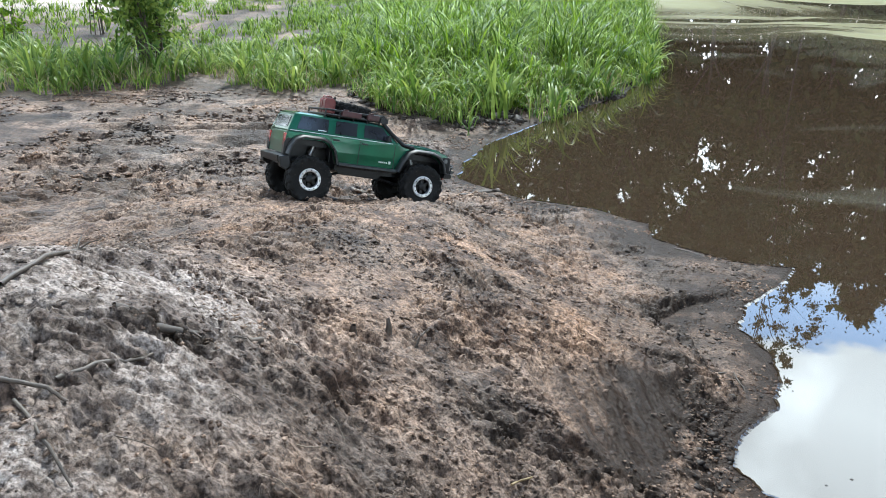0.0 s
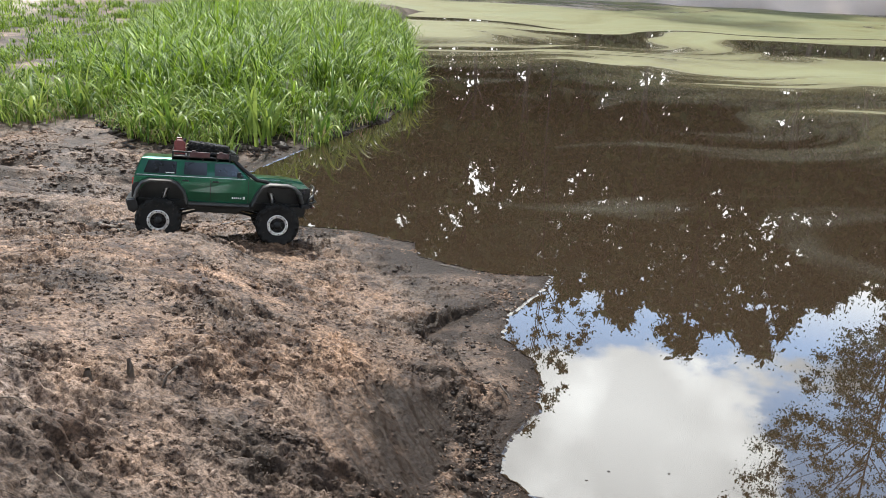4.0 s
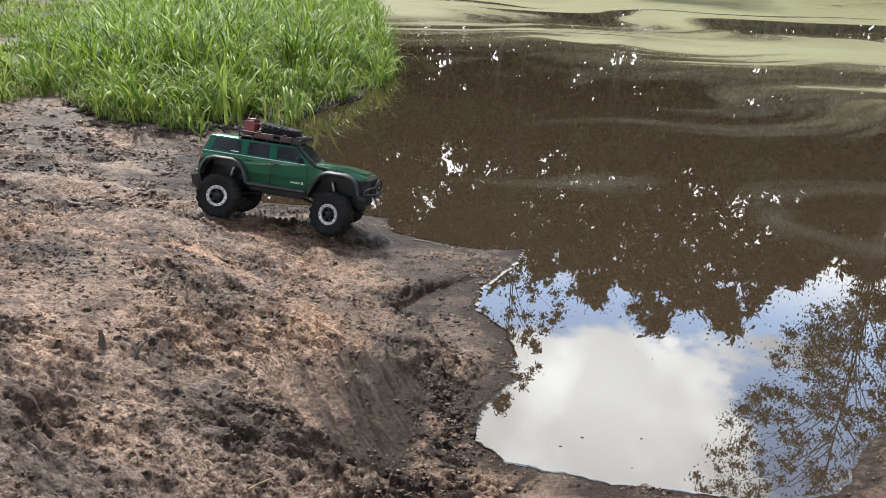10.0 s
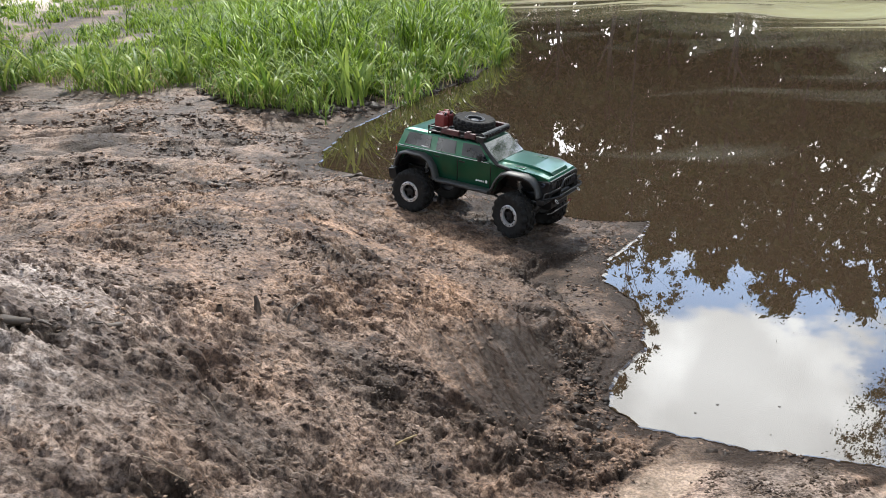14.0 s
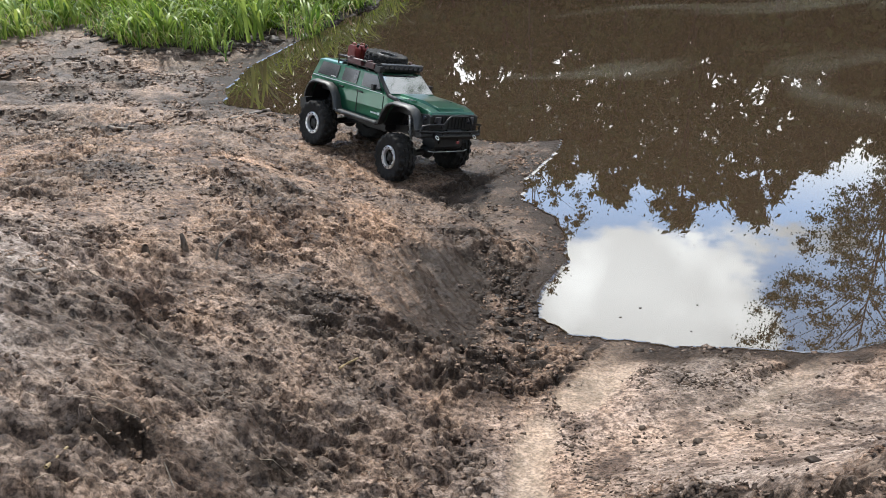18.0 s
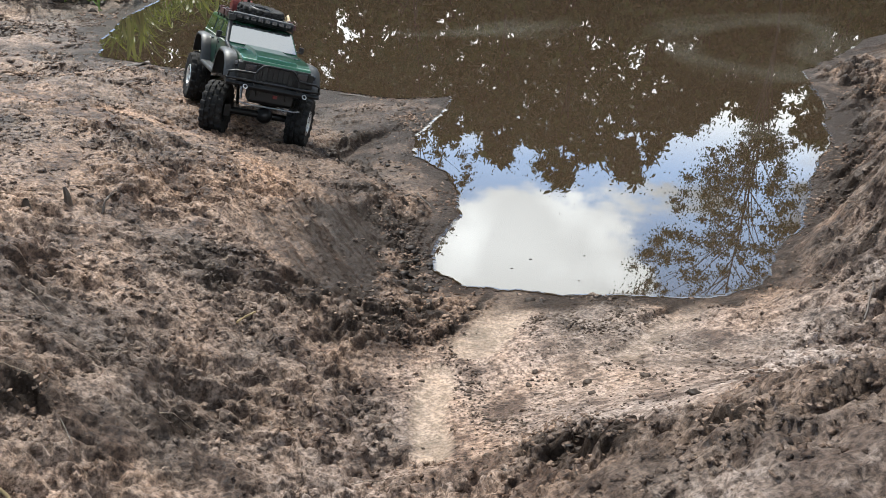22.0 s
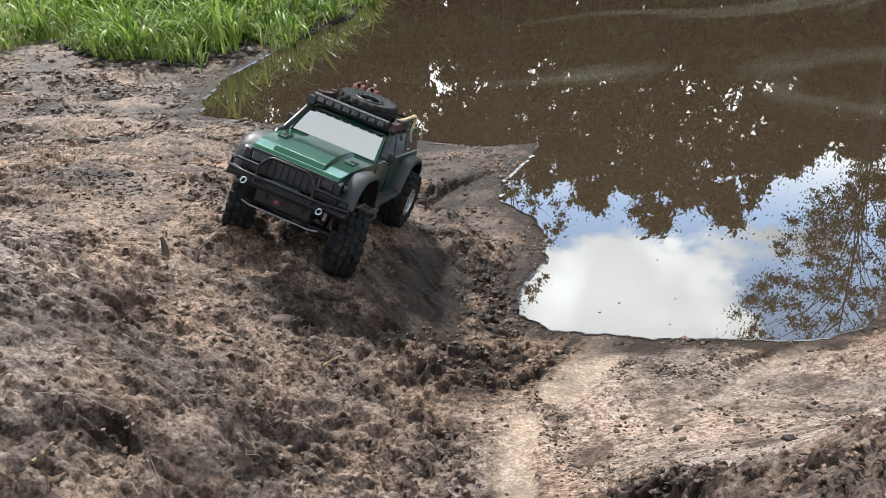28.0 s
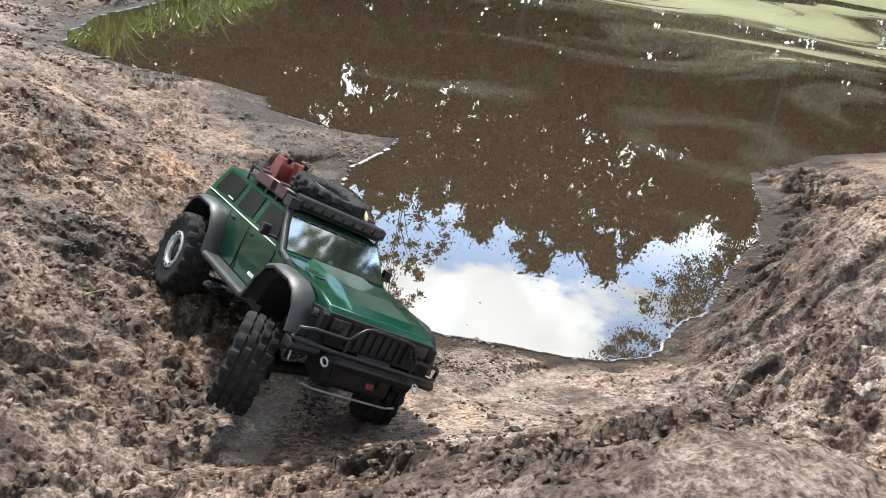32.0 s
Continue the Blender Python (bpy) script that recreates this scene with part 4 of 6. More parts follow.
# snorkel up the right-hand pillar
bm = BM()
tube(bm, [(0.145, -0.086, 0.108), (0.128, -0.091, 0.118), (0.1, -0.09, 0.122), (0.062, -0.083, 0.15), (0.042, -0.078, 0.168), (0.036, -0.077, 0.176)], 0.0055, 10)
box(bm, 0.026, 0.048, -0.085, -0.069, 0.172, 0.186)
cpart("snorkel", bm, black, truck, "black snorkel along the windscreen pillar", bevel=0.0008)
# chassis
bm = BM()
for s in (-1, 1):
    box(bm, -0.225, 0.25, s * 0.034 - 0.004, s * 0.034 + 0.004, 0.03, 0.05)
for x in (-0.2, -0.06, 0.06, 0.22):
    box(bm, x - 0.006, x + 0.006, -0.034, 0.034, 0.032, 0.046)
cpart("chassis", bm, black, truck, bevel=0.0008)
bm = BM()
prism(bm, [(-0.06, 0.018), (-0.075, 0.034), (0.07, 0.034), (0.055, 0.016)], -0.045, 0.045)
cpart("skid_plate", bm, black, truck, bevel=0.002)
bm = BM()
prism(bm, [(0.2, 0.022), (0.205, 0.046), (0.246, 0.046), (0.246, 0.02), (0.236, 0.013)], -0.05, 0.05)
cpart("front_skid_plate", bm, black, truck, "black skid plate under the front bumper", bevel=0.002)
# black liners under the arches
for pts in ([(0.2275, 0.061), (0.2185, 0.0872), (0.2025, 0.1), (0.1838, 0.106), (0.1392, 0.106), (0.1215, 0.1), (0.1058, 0.0826), (0.091, 0.047)],
            [(-0.091, 0.047), (-0.1016, 0.0795), (-0.1165, 0.0972), (-0.1353, 0.104), (-0.1857, 0.104), (-0.2035, 0.0962), (-0.2143, 0.0795), (-0.2193, 0.058)]):
    bm = BM()
    cx = sum(p[0] for p in pts) / len(pts)
    inner = [(cx + (x - cx) * 0.97, z - 0.002) for x, z in pts]
    rows = [[bm.verts.new((x, y, z)) for x, z in ring] for y, ring in ((-0.0885, pts), (0.0885, pts), (0.0885, inner), (-0.0885, inner))]
    for a, b in zip(rows, rows[1:] + rows[:1]):
        for k in range(len(pts) - 1):
            bm.faces.new((a[k], a[k + 1], b[k + 1], b[k]))
    for k in (0, -1):
        bm.faces.new([row[k] for row in rows])
    cpart("arch_liner", bm, black, truck, "black wheel arch liner")
# gearbox and floor, with added black filler that keeps light out underneath
bm = BM()
box(bm, -0.03, 0.05, -0.032, 0.032, 0.034, 0.1)
box(bm, -0.2, 0.24, -0.07, 0.07, 0.085, 0.1)
box(bm, -0.085, 0.085, -0.075, 0.075, 0.03, 0.088)
box(bm, -0.222, 0.236, -0.03, 0.03, 0.026, 0.09)
cpart("underbody_light_block", bm, black, truck, "dark gearbox and body floor, filled out to block light")
axles = []
for cx in (-0.1625, 0.1625):
    bm = BM()
    tube(bm, [(cx, -0.085, 0), (cx, 0.085, 0)], 0.0085, 12)
    bmesh.ops.create_uvsphere(bm, u_segments=14, v_segments=10, radius=0.02, matrix=Matrix.Translation((cx, 0.012, 0)))
    for s in (-1, 1):
        box(bm, cx - 0.012, cx + 0.012, s * 0.078 - 0.007, s * 0.078 + 0.007, -0.014, 0.014)
    axles.append((cpart("axle", bm, black, truck, "black axle housing", smooth=True), 2 if cx > 0 else 1))
    inn = -1 if cx > 0 else 1
    for s in (-1, 1):
        bm = BM()
        tube(bm, [(cx, s * 0.055, -0.004), (cx + inn * 0.115, s * 0.036, 0.024)], 0.0036, 8)
        cpart("suspension_link", bm, black, truck)
        bm = BM()
        tube(bm, [(cx, s * 0.05, 0.008), (cx + inn * 0.022, s * 0.05, 0.096)], 0.0032, 8)
        tube(bm, [(cx + inn * 0.005 + 0.0065 * math.cos(a * 2.5) + inn * 0.0125 * a / 8, s * 0.05 + 0.0065 * math.sin(a * 2.5), 0.03 + 0.05 * a / 8) for a in np.linspace(0, 8, 50)], 0.0011, 5)
        tube(bm, [(cx + inn * 0.012, s * 0.05, 0.058), (cx + inn * 0.022, s * 0.05, 0.096)], 0.0055, 10)
        cpart("shock_absorber", bm, steel, truck, "coil-over shock absorber", smooth=True)
# roof rack, with floor slats, rails and posts
rack = cpart("roof_rack_tray", (lambda b: (box(b, -0.128, 0.03, -0.073, 0.073, 0.1725, 0.175), b)[1])(BM()), black, truck, "black roof rack")
for k in range(7):
    bm = BM()
    x = -0.12 + k * 0.0238
    box(bm, x - 0.004, x + 0.004, -0.075, 0.075, 0.175, 0.1775)
    cpart("rack_slat", bm, black, rack)
for z, r in ((0.1755, 0.0026), (0.1885, 0.0026)):
    bm = BM()
    tube(bm, [(-0.13, -0.078, z), (0.025, -0.078, z), (0.033, -0.07, z), (0.033, 0.07, z), (0.025, 0.078, z), (-0.13, 0.078, z)], r, 8, True)
    cpart("rack_rail", bm, black, rack, smooth=True)
for x in (-0.13, -0.09, -0.05, -0.01, 0.025):
    for s in (-1, 1):
        bm = BM()
        tube(bm, [(x, s * 0.078, 0.166), (x, s * 0.078, 0.1885)], 0.0022, 6)
        cpart("rack_post", bm, black, rack)
bm = BM()
prism(bm, [(0.031, 0.176), (0.031, 0.192), (0.036, 0.194), (0.042, 0.1915), (0.045, 0.185), (0.042, 0.1785), (0.036, 0.176)], -0.074, 0.074)
lb = cpart("light_bar", bm, black, truck, "black light bar", bevel=0.0015)
for k in range(8):
    bm = BM()
    y = -0.0602 + k * 0.0172
    box(bm, 0.0425, 0.0458, y - 0.006, y + 0.006, 0.181, 0.1895)
    cpart("light_bar_lens", bm, lens_m, lb)
# load: two fuel cans, red recovery boxes, a spare wheel
for y in (-0.043, -0.014):
    bm = BM()
    prism(bm, [(-0.127, 0.179), (-0.127, 0.213), (-0.122, 0.219), (-0.104, 0.219), (-0.097, 0.211), (-0.097, 0.179)], y - 0.011, y + 0.011)
    can = cpart("fuel_can", bm, red_m, truck, "red fuel can on the roof rack", bevel=0.002)
    bm = BM()
    tube(bm, [(-0.122, y, 0.219), (-0.12, y, 0.224), (-0.108, y, 0.224), (-0.106, y, 0.219)], 0.0018, 6)
    cpart("can_handle", bm, red_m, can, smooth=True)
    bm = BM()
    tube(bm, [(-0.101, y, 0.216), (-0.097, y, 0.223)], 0.0036, 10)
    cpart("can_cap", bm, black, can)
for x0, x1, s in ((-0.085, -0.03, -1), (-0.03, 0.028, 1), (-0.012, 0.022, -1)):
    bm = BM()
    box(bm, x0, x1, s * 0.079 - 0.006, s * 0.079 + 0.006, 0.176, 0.1905)
    box(bm, x0 + 0.006, x0 + 0.016, s * 0.079 - 0.007, s * 0.079 + 0.007, 0.1905, 0.1945)
    cpart("recovery_board", bm, maroon, truck, "red-brown recovery board clipped to the rack rail", bevel=0.0012)
# a tan rope over the rack's rail, hanging down the side
bm = BM()
tube(bm, [(-0.015, 0.072, 0.19), (-0.05, 0.083, 0.198), (-0.085, 0.088, 0.204), (-0.097, 0.089, 0.199), (-0.1, 0.0885, 0.186), (-0.094, 0.0895, 0.172), (-0.1, 0.09, 0.158), (-0.108, 0.092, 0.150)], 0.003, 8)
cpart("tow_rope", bm, rope_m, rack, "tan rope hanging over the rack's rail", smooth=True)


def tyre_mesh(r=0.062, wd=0.046, lugs=17):
    """A fat tyre whose tread stands up in staggered blocks, all one skin."""
    bm = BM()
    h = wd / 2
    # across the half section: place, radius, which row of blocks stands on it (0 none, 1 shoulder, 2 centre)
    half = [(0.0, 0.935, 0), (0.07, 0.935, 0), (0.1, 0.94, 2), (0.44, 0.94, 2), (0.48, 0.93, 0), (0.56, 0.925, 0), (0.6, 0.93, 1), (0.97, 0.905, 1), (1.04, 0.86, 1), (1.05, 0.76, 1), (1.0, 0.72, 0), (0.98, 0.6, 0), (0.9, 0.5, 0), (0.68, 0.46, 0)]
    section = [(-y, q, k) for y, q, k in half[:0:-1]] + half
    n = lugs * 6
    rings = []
    for y, q, row in section:
        ring = []
        for k in range(n):
            u = (k / 6 + (0.5 if y > 0 else 0.0) + (0.42 if row == 2 else 0.0) + 0.12 * abs(y)) % 1.0
            up = 0.062 * (row == 2 or q > 0.8) + 0.03 * (row == 1 and q < 0.8)
            rr = r * (q + (up if row and u < 0.6 else 0.0))
            out = 1.05 if row == 1 and q < 0.9 and u < 0.6 else 1.0
            ring.append(bm.verts.new((rr * math.cos(6.28319 * k / n), h * y * out, rr * math.sin(6.28319 * k / n))))
        rings.append(ring)
    for a, b in zip(rings, rings[1:]):
        for k in range(n):
            bm.faces.new((a[k], b[k], b[(k + 1) % n], a[(k + 1) % n]))
    return bm


def rim_meshes(r=0.062, wd=0.046):
    h = wd / 2
    dish, ring, bolts = BM(), BM(), BM()
    # deep dark dish with spokes, seen from the outer side (+y)
    lathe(dish, [(h * 0.75, r * 0.46), (h * 0.55, r * 0.42), (h * 0.1, r * 0.38), (-h * 0.1, r * 0.36), (-h * 0.1, 0.0005)], 32)
    for k in range(6):
        box(dish, -r * 0.07, r * 0.07, h * 0.1, h * 0.55, r * 0.12, r * 0.41, Matrix.Rotation(k * 1.0472, 4, "Y"))
    lathe(dish, [(h * 0.05, r * 0.2), (h * 0.72, r * 0.17), (h * 0.8, r * 0.1), (h * 0.8, 0.0005)], 18)
    lathe(dish, [(-h * 0.75, r * 0.6), (-h * 0.5, r * 0.462), (-h * 0.3, 0.0005)], 28)
    lathe(ring, [(h * 0.7, r * 0.475), (h * 0.95, r * 0.48), (h * 1.0, r * 0.455), (h * 0.98, r * 0.355), (h * 0.88, r * 0.335), (h * 0.6, r * 0.345)], 40)
    for k in range(12):
        a = k * 0.5236
        lathe_b = [bolts.verts.new((r * 0.41 * math.sin(a) + r * 0.026 * math.cos(b * 1.0472), h * 1.02, r * 0.41 * math.cos(a) + r * 0.026 * math.sin(b * 1.0472))) for b in range(6)]
        top = [bolts.verts.new(v.co + Vector((0, h * 0.07, 0))) for v in lathe_b]
        bolts.faces.new(top[::-1])
        for b in range(6):
            bolts.faces.new((lathe_b[b], lathe_b[(b + 1) % 6], top[(b + 1) % 6], top[b]))
    return dish, ring, bolts


wheels = []
first = None
for n, (wx, s) in enumerate(((-0.1625, -1), (-0.1625, 1), (0.1625, -1), (0.1625, 1))):
    w = new("wheel")
    w.parent = truck
    w.location = (wx * K, s * 0.1 * K, 0)
    if first is None:
        d_, r_, b_ = rim_meshes()
        first = [cpart("tyre", tyre_mesh(), rubber, w, "muddy black tyre with chunky lugs", smooth=True), cpart("rim", d_, black, w, "black deep-dish rim", smooth=True),
                 cpart("beadlock_ring", r_, silver, w, "silver beadlock ring", smooth=True), cpart("ring_bolts", b_, black, w)]
        pieces = first
    else:
        pieces = []
        for q in first:
            c = new(q.name.split(".")[0], q.data)
            c.parent = w
            for key in q.keys():
                c[key] = q[key]
            pieces.append(c)
    if s < 0:
        for c in pieces:
            c.rotation_euler = (0, 0, math.pi)
    wheels.append((w, wx, s))
spare = new("spare_wheel")
spare.parent = truck
spare.matrix_basis = Matrix.Translation((-0.034 * K, 0.006 * K, 0.194 * K)) @ Matrix.Rotation(radians(5), 4, "Y") @ Matrix.Rotation(radians(90), 4, "X") @ Matrix.Diagonal((0.95, 0.72, 0.95, 1))
for q in first:
    c = new(q.name.split(".")[0], q.data.copy())
    if c.data.materials[0] is not rubber:
        c.data.materials[0] = black
    c.parent = spare
    for key in q.keys():
        c[key] = q[key]

# ---- plants ----
def leaf_mat(name, c1, c2, through_=0.4, rough=0.45):
    m = bpy.data.materials.new(name)
    m.use_nodes = True
    b = m.node_tree.nodes["Principled BSDF"]
    geo = node(m, "ShaderNodeNewGeometry")
    r = ramp(m, [(0.0, c1), (0.55, tuple((p + q) / 2 for p, q in zip(c1, c2))), (1.0, c2)])
    wire(m, geo, "Random Per Island", r, "Fac")
    wire(m, r, "Color", b, "Base Color")
    b.inputs["Roughness"].default_value = rough
    b.inputs["Specular IOR Level"].default_value = 0.2
    tr = node(m, "ShaderNodeBsdfTranslucent")
    wire(m, r, "Color", tr, "Color")
    mx = node(m, "ShaderNodeMixShader", Fac=through_)
    wire(m, b, "BSDF", mx, 1)
    wire(m, tr, "BSDF", mx, 2)
    wire(m, mx, "Shader", m.node_tree.nodes["Material Output"], "Surface")
    return m


reed_m = leaf_mat("reed_grass", (0.022, 0.06, 0.005), (0.29, 0.42, 0.03), 0.34)
turf_m = leaf_mat("short_grass", (0.05, 0.11, 0.014), (0.31, 0.38, 0.075), 0.36)
straw_m = leaf_mat("dead_grass", (0.28, 0.21, 0.11), (0.42, 0.34, 0.2), 0.3)
dark_leaf = leaf_mat("tree_leaves", (0.022, 0.034, 0.010), (0.075, 0.095, 0.03), 0.25)
willow_leaf = leaf_mat("willow_leaves", (0.025, 0.045, 0.016), (0.06, 0.09, 0.035), 0.25)
bark = worn("bark", (0.03, 0.024, 0.02), (0.06, 0.048, 0.04), 6.0, 0.85, 0.0, 0.6)
twig_m = worn("wet_stick", (0.03, 0.022, 0.017), (0.10, 0.075, 0.055), 18.0, 0.6, 0.0, 0.5)


def from_arrays(name, verts, quads, material, parent=None, smooth=False):
    me = bpy.data.meshes.new(name)
    me.vertices.add(len(verts))
    me.vertices.foreach_set("co", np.asarray(verts, np.float32).ravel())
    me.loops.add(quads.size)
    me.loops.foreach_set("vertex_index", quads.ravel())
    me.polygons.add(len(quads))
    me.polygons.foreach_set("loop_start", np.arange(0, quads.size, 4))
    me.update(calc_edges=True)
    me.materials.append(material)
    if smooth:
        me.shade_smooth()
    ob = new(name, me)
    ob.parent = parent
    return ob


def blades(rng, base, length, width, lean, seg=5):
    """Arching, tapering blades on an array of base points; returns vertices and quads."""
    n = len(base)
    az = rng.rand(n) * 6.28319
    face = az + rng.uniform(-0.5, 0.5, n)
    start, bend = rng.uniform(0.0, 0.55, n), lean * rng.uniform(0.35, 1.35, n)
    out = np.zeros((n, seg + 1, 2, 3), np.float32)
    reach, rise = np.zeros(n), np.zeros(n)
    for k in range(seg + 1):
        u = k / seg
        if k:
            a = start + bend * (u - 0.5 / seg) ** 1.8
            reach, rise = reach + length / seg * np.sin(a), rise + length / seg * np.cos(a)
        w = width * (0.55 + 0.9 * u - 0.2 * u * u if u < 0.35 else 0.84 * (1 - ((u - 0.35) / 0.65) ** 1.6)) * 0.6 + 0.0003
        cx, cy = base[:, 0] + np.cos(az) * reach, base[:, 1] + np.sin(az) * reach
        for j, s in enumerate((-1, 1)):
            out[:, k, j, 0] = cx - np.sin(face) * w * s
            out[:, k, j, 1] = cy + np.cos(face) * w * s
            out[:, k, j, 2] = base[:, 2] + rise
    i = np.arange(n)[:, None] * (seg + 1) * 2 + np.arange(seg)[None] * 2
    q = np.stack([i, i + 1, i + 3, i + 2], -1).reshape(-1, 4)
    return out.reshape(-1, 3), q


def bank_z(px, py):
    d = shore_distance(px, py)
    return height(px, py, d)


# the near edge of the grass, as y over x
EDGE_X = [-6, -2.6, -2.15, -1.85, -1.35, -0.97, -0.68, -0.48, -0.3, -0.09, 0.19, 0.45, 1.2, 2.4]
EDGE_Y = [4.6, 4.33, 4.23, 4.43, 4.5, 4.47, 4.33, 4.18, 4.15, 4.2, 4.47, 4.75, 5.9, 13.0]


def sow(rng, n, x0, x1, y0, y1, depth0, depth1, keep=None, overhang=0.0):
    """Random points between two depths behind the grass's edge, on the bank."""
    px, py = rng.uniform(x0, x1, n * 3), y0 + (y1 - y0) * rng.rand(n * 3) ** 1.35
    dd = py - np.interp(px, EDGE_X, EDGE_Y) + 0.4 * (fbm(px * 2.6, py * 2.6, 3) - 0.5) * 2
    ok = (dd > depth0) & (dd < depth1) & (shore_distance(px, py) > -overhang)
    if keep is not None:
        ok &= keep(px, py) > rng.rand(n * 3)
    px, py = px[ok][:n], py[ok][:n]
    return np.stack([px, py, np.maximum(bank_z(px, py), 0) - 0.004], -1)


rng = np.random.RandomState(11)
clump = lambda px, py: np.clip(fbm(px * 3.2, py * 3.2, 3) * 3 - 0.9, 0.05, 1)
tufts = sow(rng, 5200, -5.5, 1.9, 4.2, 13, 0.1, 30, lambda px, py: clump(px, py) ** 1.5 * np.clip((px + 2.4) / 1.2, 0.3, 1), 0.04)
per = 13
spots = np.repeat(tufts, per, 0) + rng.normal(size=(len(tufts) * per, 3)) * (0.03, 0.03, 0)
dens = np.repeat(0.55 + 0.75 * rng.rand(len(tufts)), per)
deep = spots[:, 1] - np.interp(spots[:, 0], EDGE_X, EDGE_Y)
tall = np.clip((spots[:, 0] + 1.5) / 0.8, 0.3, 1.0) * np.clip(0.28 + deep / 1.2, 0.26, 1.0) * np.clip((3.2 - spots[:, 0]) / 2.6, 0.4, 1.0)
v, q = blades(rng, spots, tall * dens * (0.22 + 0.34 * rng.rand(len(spots))), 0.004 + 0.007 * rng.rand(len(spots)) ** 1.5, 3.3, 5)
tagged(from_arrays("reed_grass", v, q, reed_m), "tall bright green reed grass on the pond bank", "grass", kind="stuff")
spots = sow(rng, 18000, -5.5, 1.4, 3.8, 8, -0.2, 1.0, lambda px, py: np.clip(fbm(px * 5, py * 5, 3) * 3 - 0.8, 0.0, 1), 0.05)
v, q = blades(rng, spots, 0.05 + 0.15 * rng.rand(len(spots)), 0.0035 + 0.005 * rng.rand(len(spots)), 2.1, 4)
tagged(from_arrays("short_grass", v, q, turf_m), "short yellow-green grass along the mud's edge", "grass", kind="stuff")
spots = sow(rng, 2600, -4.5, 1.2, 4.0, 7, -0.12, 0.6)
v, q = blades(rng, spots, 0.05 + 0.1 * rng.rand(len(spots)), 0.003 + 0.003 * rng.rand(len(spots)), 2.4)
tagged(from_arrays("dead_grass", v, q, straw_m), "flattened straw-coloured dead grass", "grass", kind="stuff")
# arching tufts hanging out over the mud
rim = sow(rng, 620, -3.2, 1.5, 4.0, 9, -0.06, 0.4, lambda px, py: np.clip(fbm(px * 4, py * 4, 3) * 3 - 1.0, 0.02, 1), 0.06)
spots = np.repeat(rim, 9, 0) + rng.normal(size=(len(rim) * 9, 3)) * (0.018, 0.018, 0)
v, q = blades(rng, spots, 0.13 + 0.26 * rng.rand(len(spots)), 0.009 + 0.008 * rng.rand(len(spots)), 2.7, 8)
tagged(from_arrays("arching_grass", v, q, turf_m), "arching pale green grass tufts along the mud's edge", "grass", kind="stuff")
# a few broad single blades standing out of the edge
for x, y, h in ((0.02, 4.2, 0.42), (0.06, 4.24, 0.36), (-0.03, 4.22, 0.33), (-0.35, 4.5, 0.4), (0.5, 4.95, 0.34), (-0.8, 4.6, 0.36)):
    p = np.array([[x, y, float(bank_z(np.array([x]), np.array([y]))[0]) - 0.004]])
    p = np.repeat(p, 5, 0) + rng.uniform(-0.02, 0.02, (5, 3)) * (1, 1, 0)
    v, q = blades(rng, p, h * (0.6 + 0.5 * rng.rand(5)), np.full(5, 0.02), 0.7, 6)
    tagged(from_arrays("reed_tuft", v, q, turf_m), "broad pale green reed blades at the waterside", "reed", group="reed tufts")


def trunk_mesh(bm, path, r0, r1, n=8):
    pts = [Vector(p) for p in path]
    rings = []
    for i, p in enumerate(pts):
        r = r0 + (r1 - r0) * i / (len(pts) - 1)
        t = (pts[min(i + 1, len(pts) - 1)] - pts[max(i - 1, 0)]).normalized()
        u = t.orthogonal().normalized()
        w = t.cross(u)
        rings.append([bm.verts.new(p + r * (math.cos(6.2832 * k / n) * u + math.sin(6.2832 * k / n) * w)) for k in range(n)])
    for a, b in zip(rings, rings[1:]):
        for k in range(n):
            bm.faces.new((a[k], a[(k + 1) % n], b[(k + 1) % n], b[k]))


def leaf_cloud(rng, centres, radii, count, size, flat=0.8):
    """Leaves in many clumps: small tilted quads."""
    k = rng.randint(0, len(centres), count)
    d = rng.normal(size=(count, 3))
    d /= np.linalg.norm(d, axis=1)[:, None]
    p = centres[k] + d * (radii[k] * np.abs(rng.normal(size=count)) * 0.62)[:, None] * (1, 1, flat)
    a = rng.normal(size=(count, 3))
    a /= np.linalg.norm(a, axis=1)[:, None]
    b = np.cross(a, rng.normal(size=(count, 3)))
    b /= np.linalg.norm(b, axis=1)[:, None]
    s = (size * rng.uniform(0.6, 1.3, count))[:, None]
    v = np.stack([p - a * s, p - b * s * 0.45, p + a * s, p + b * s * 0.45], 1)
    return v.reshape(-1, 3), np.arange(count * 4).reshape(-1, 4)


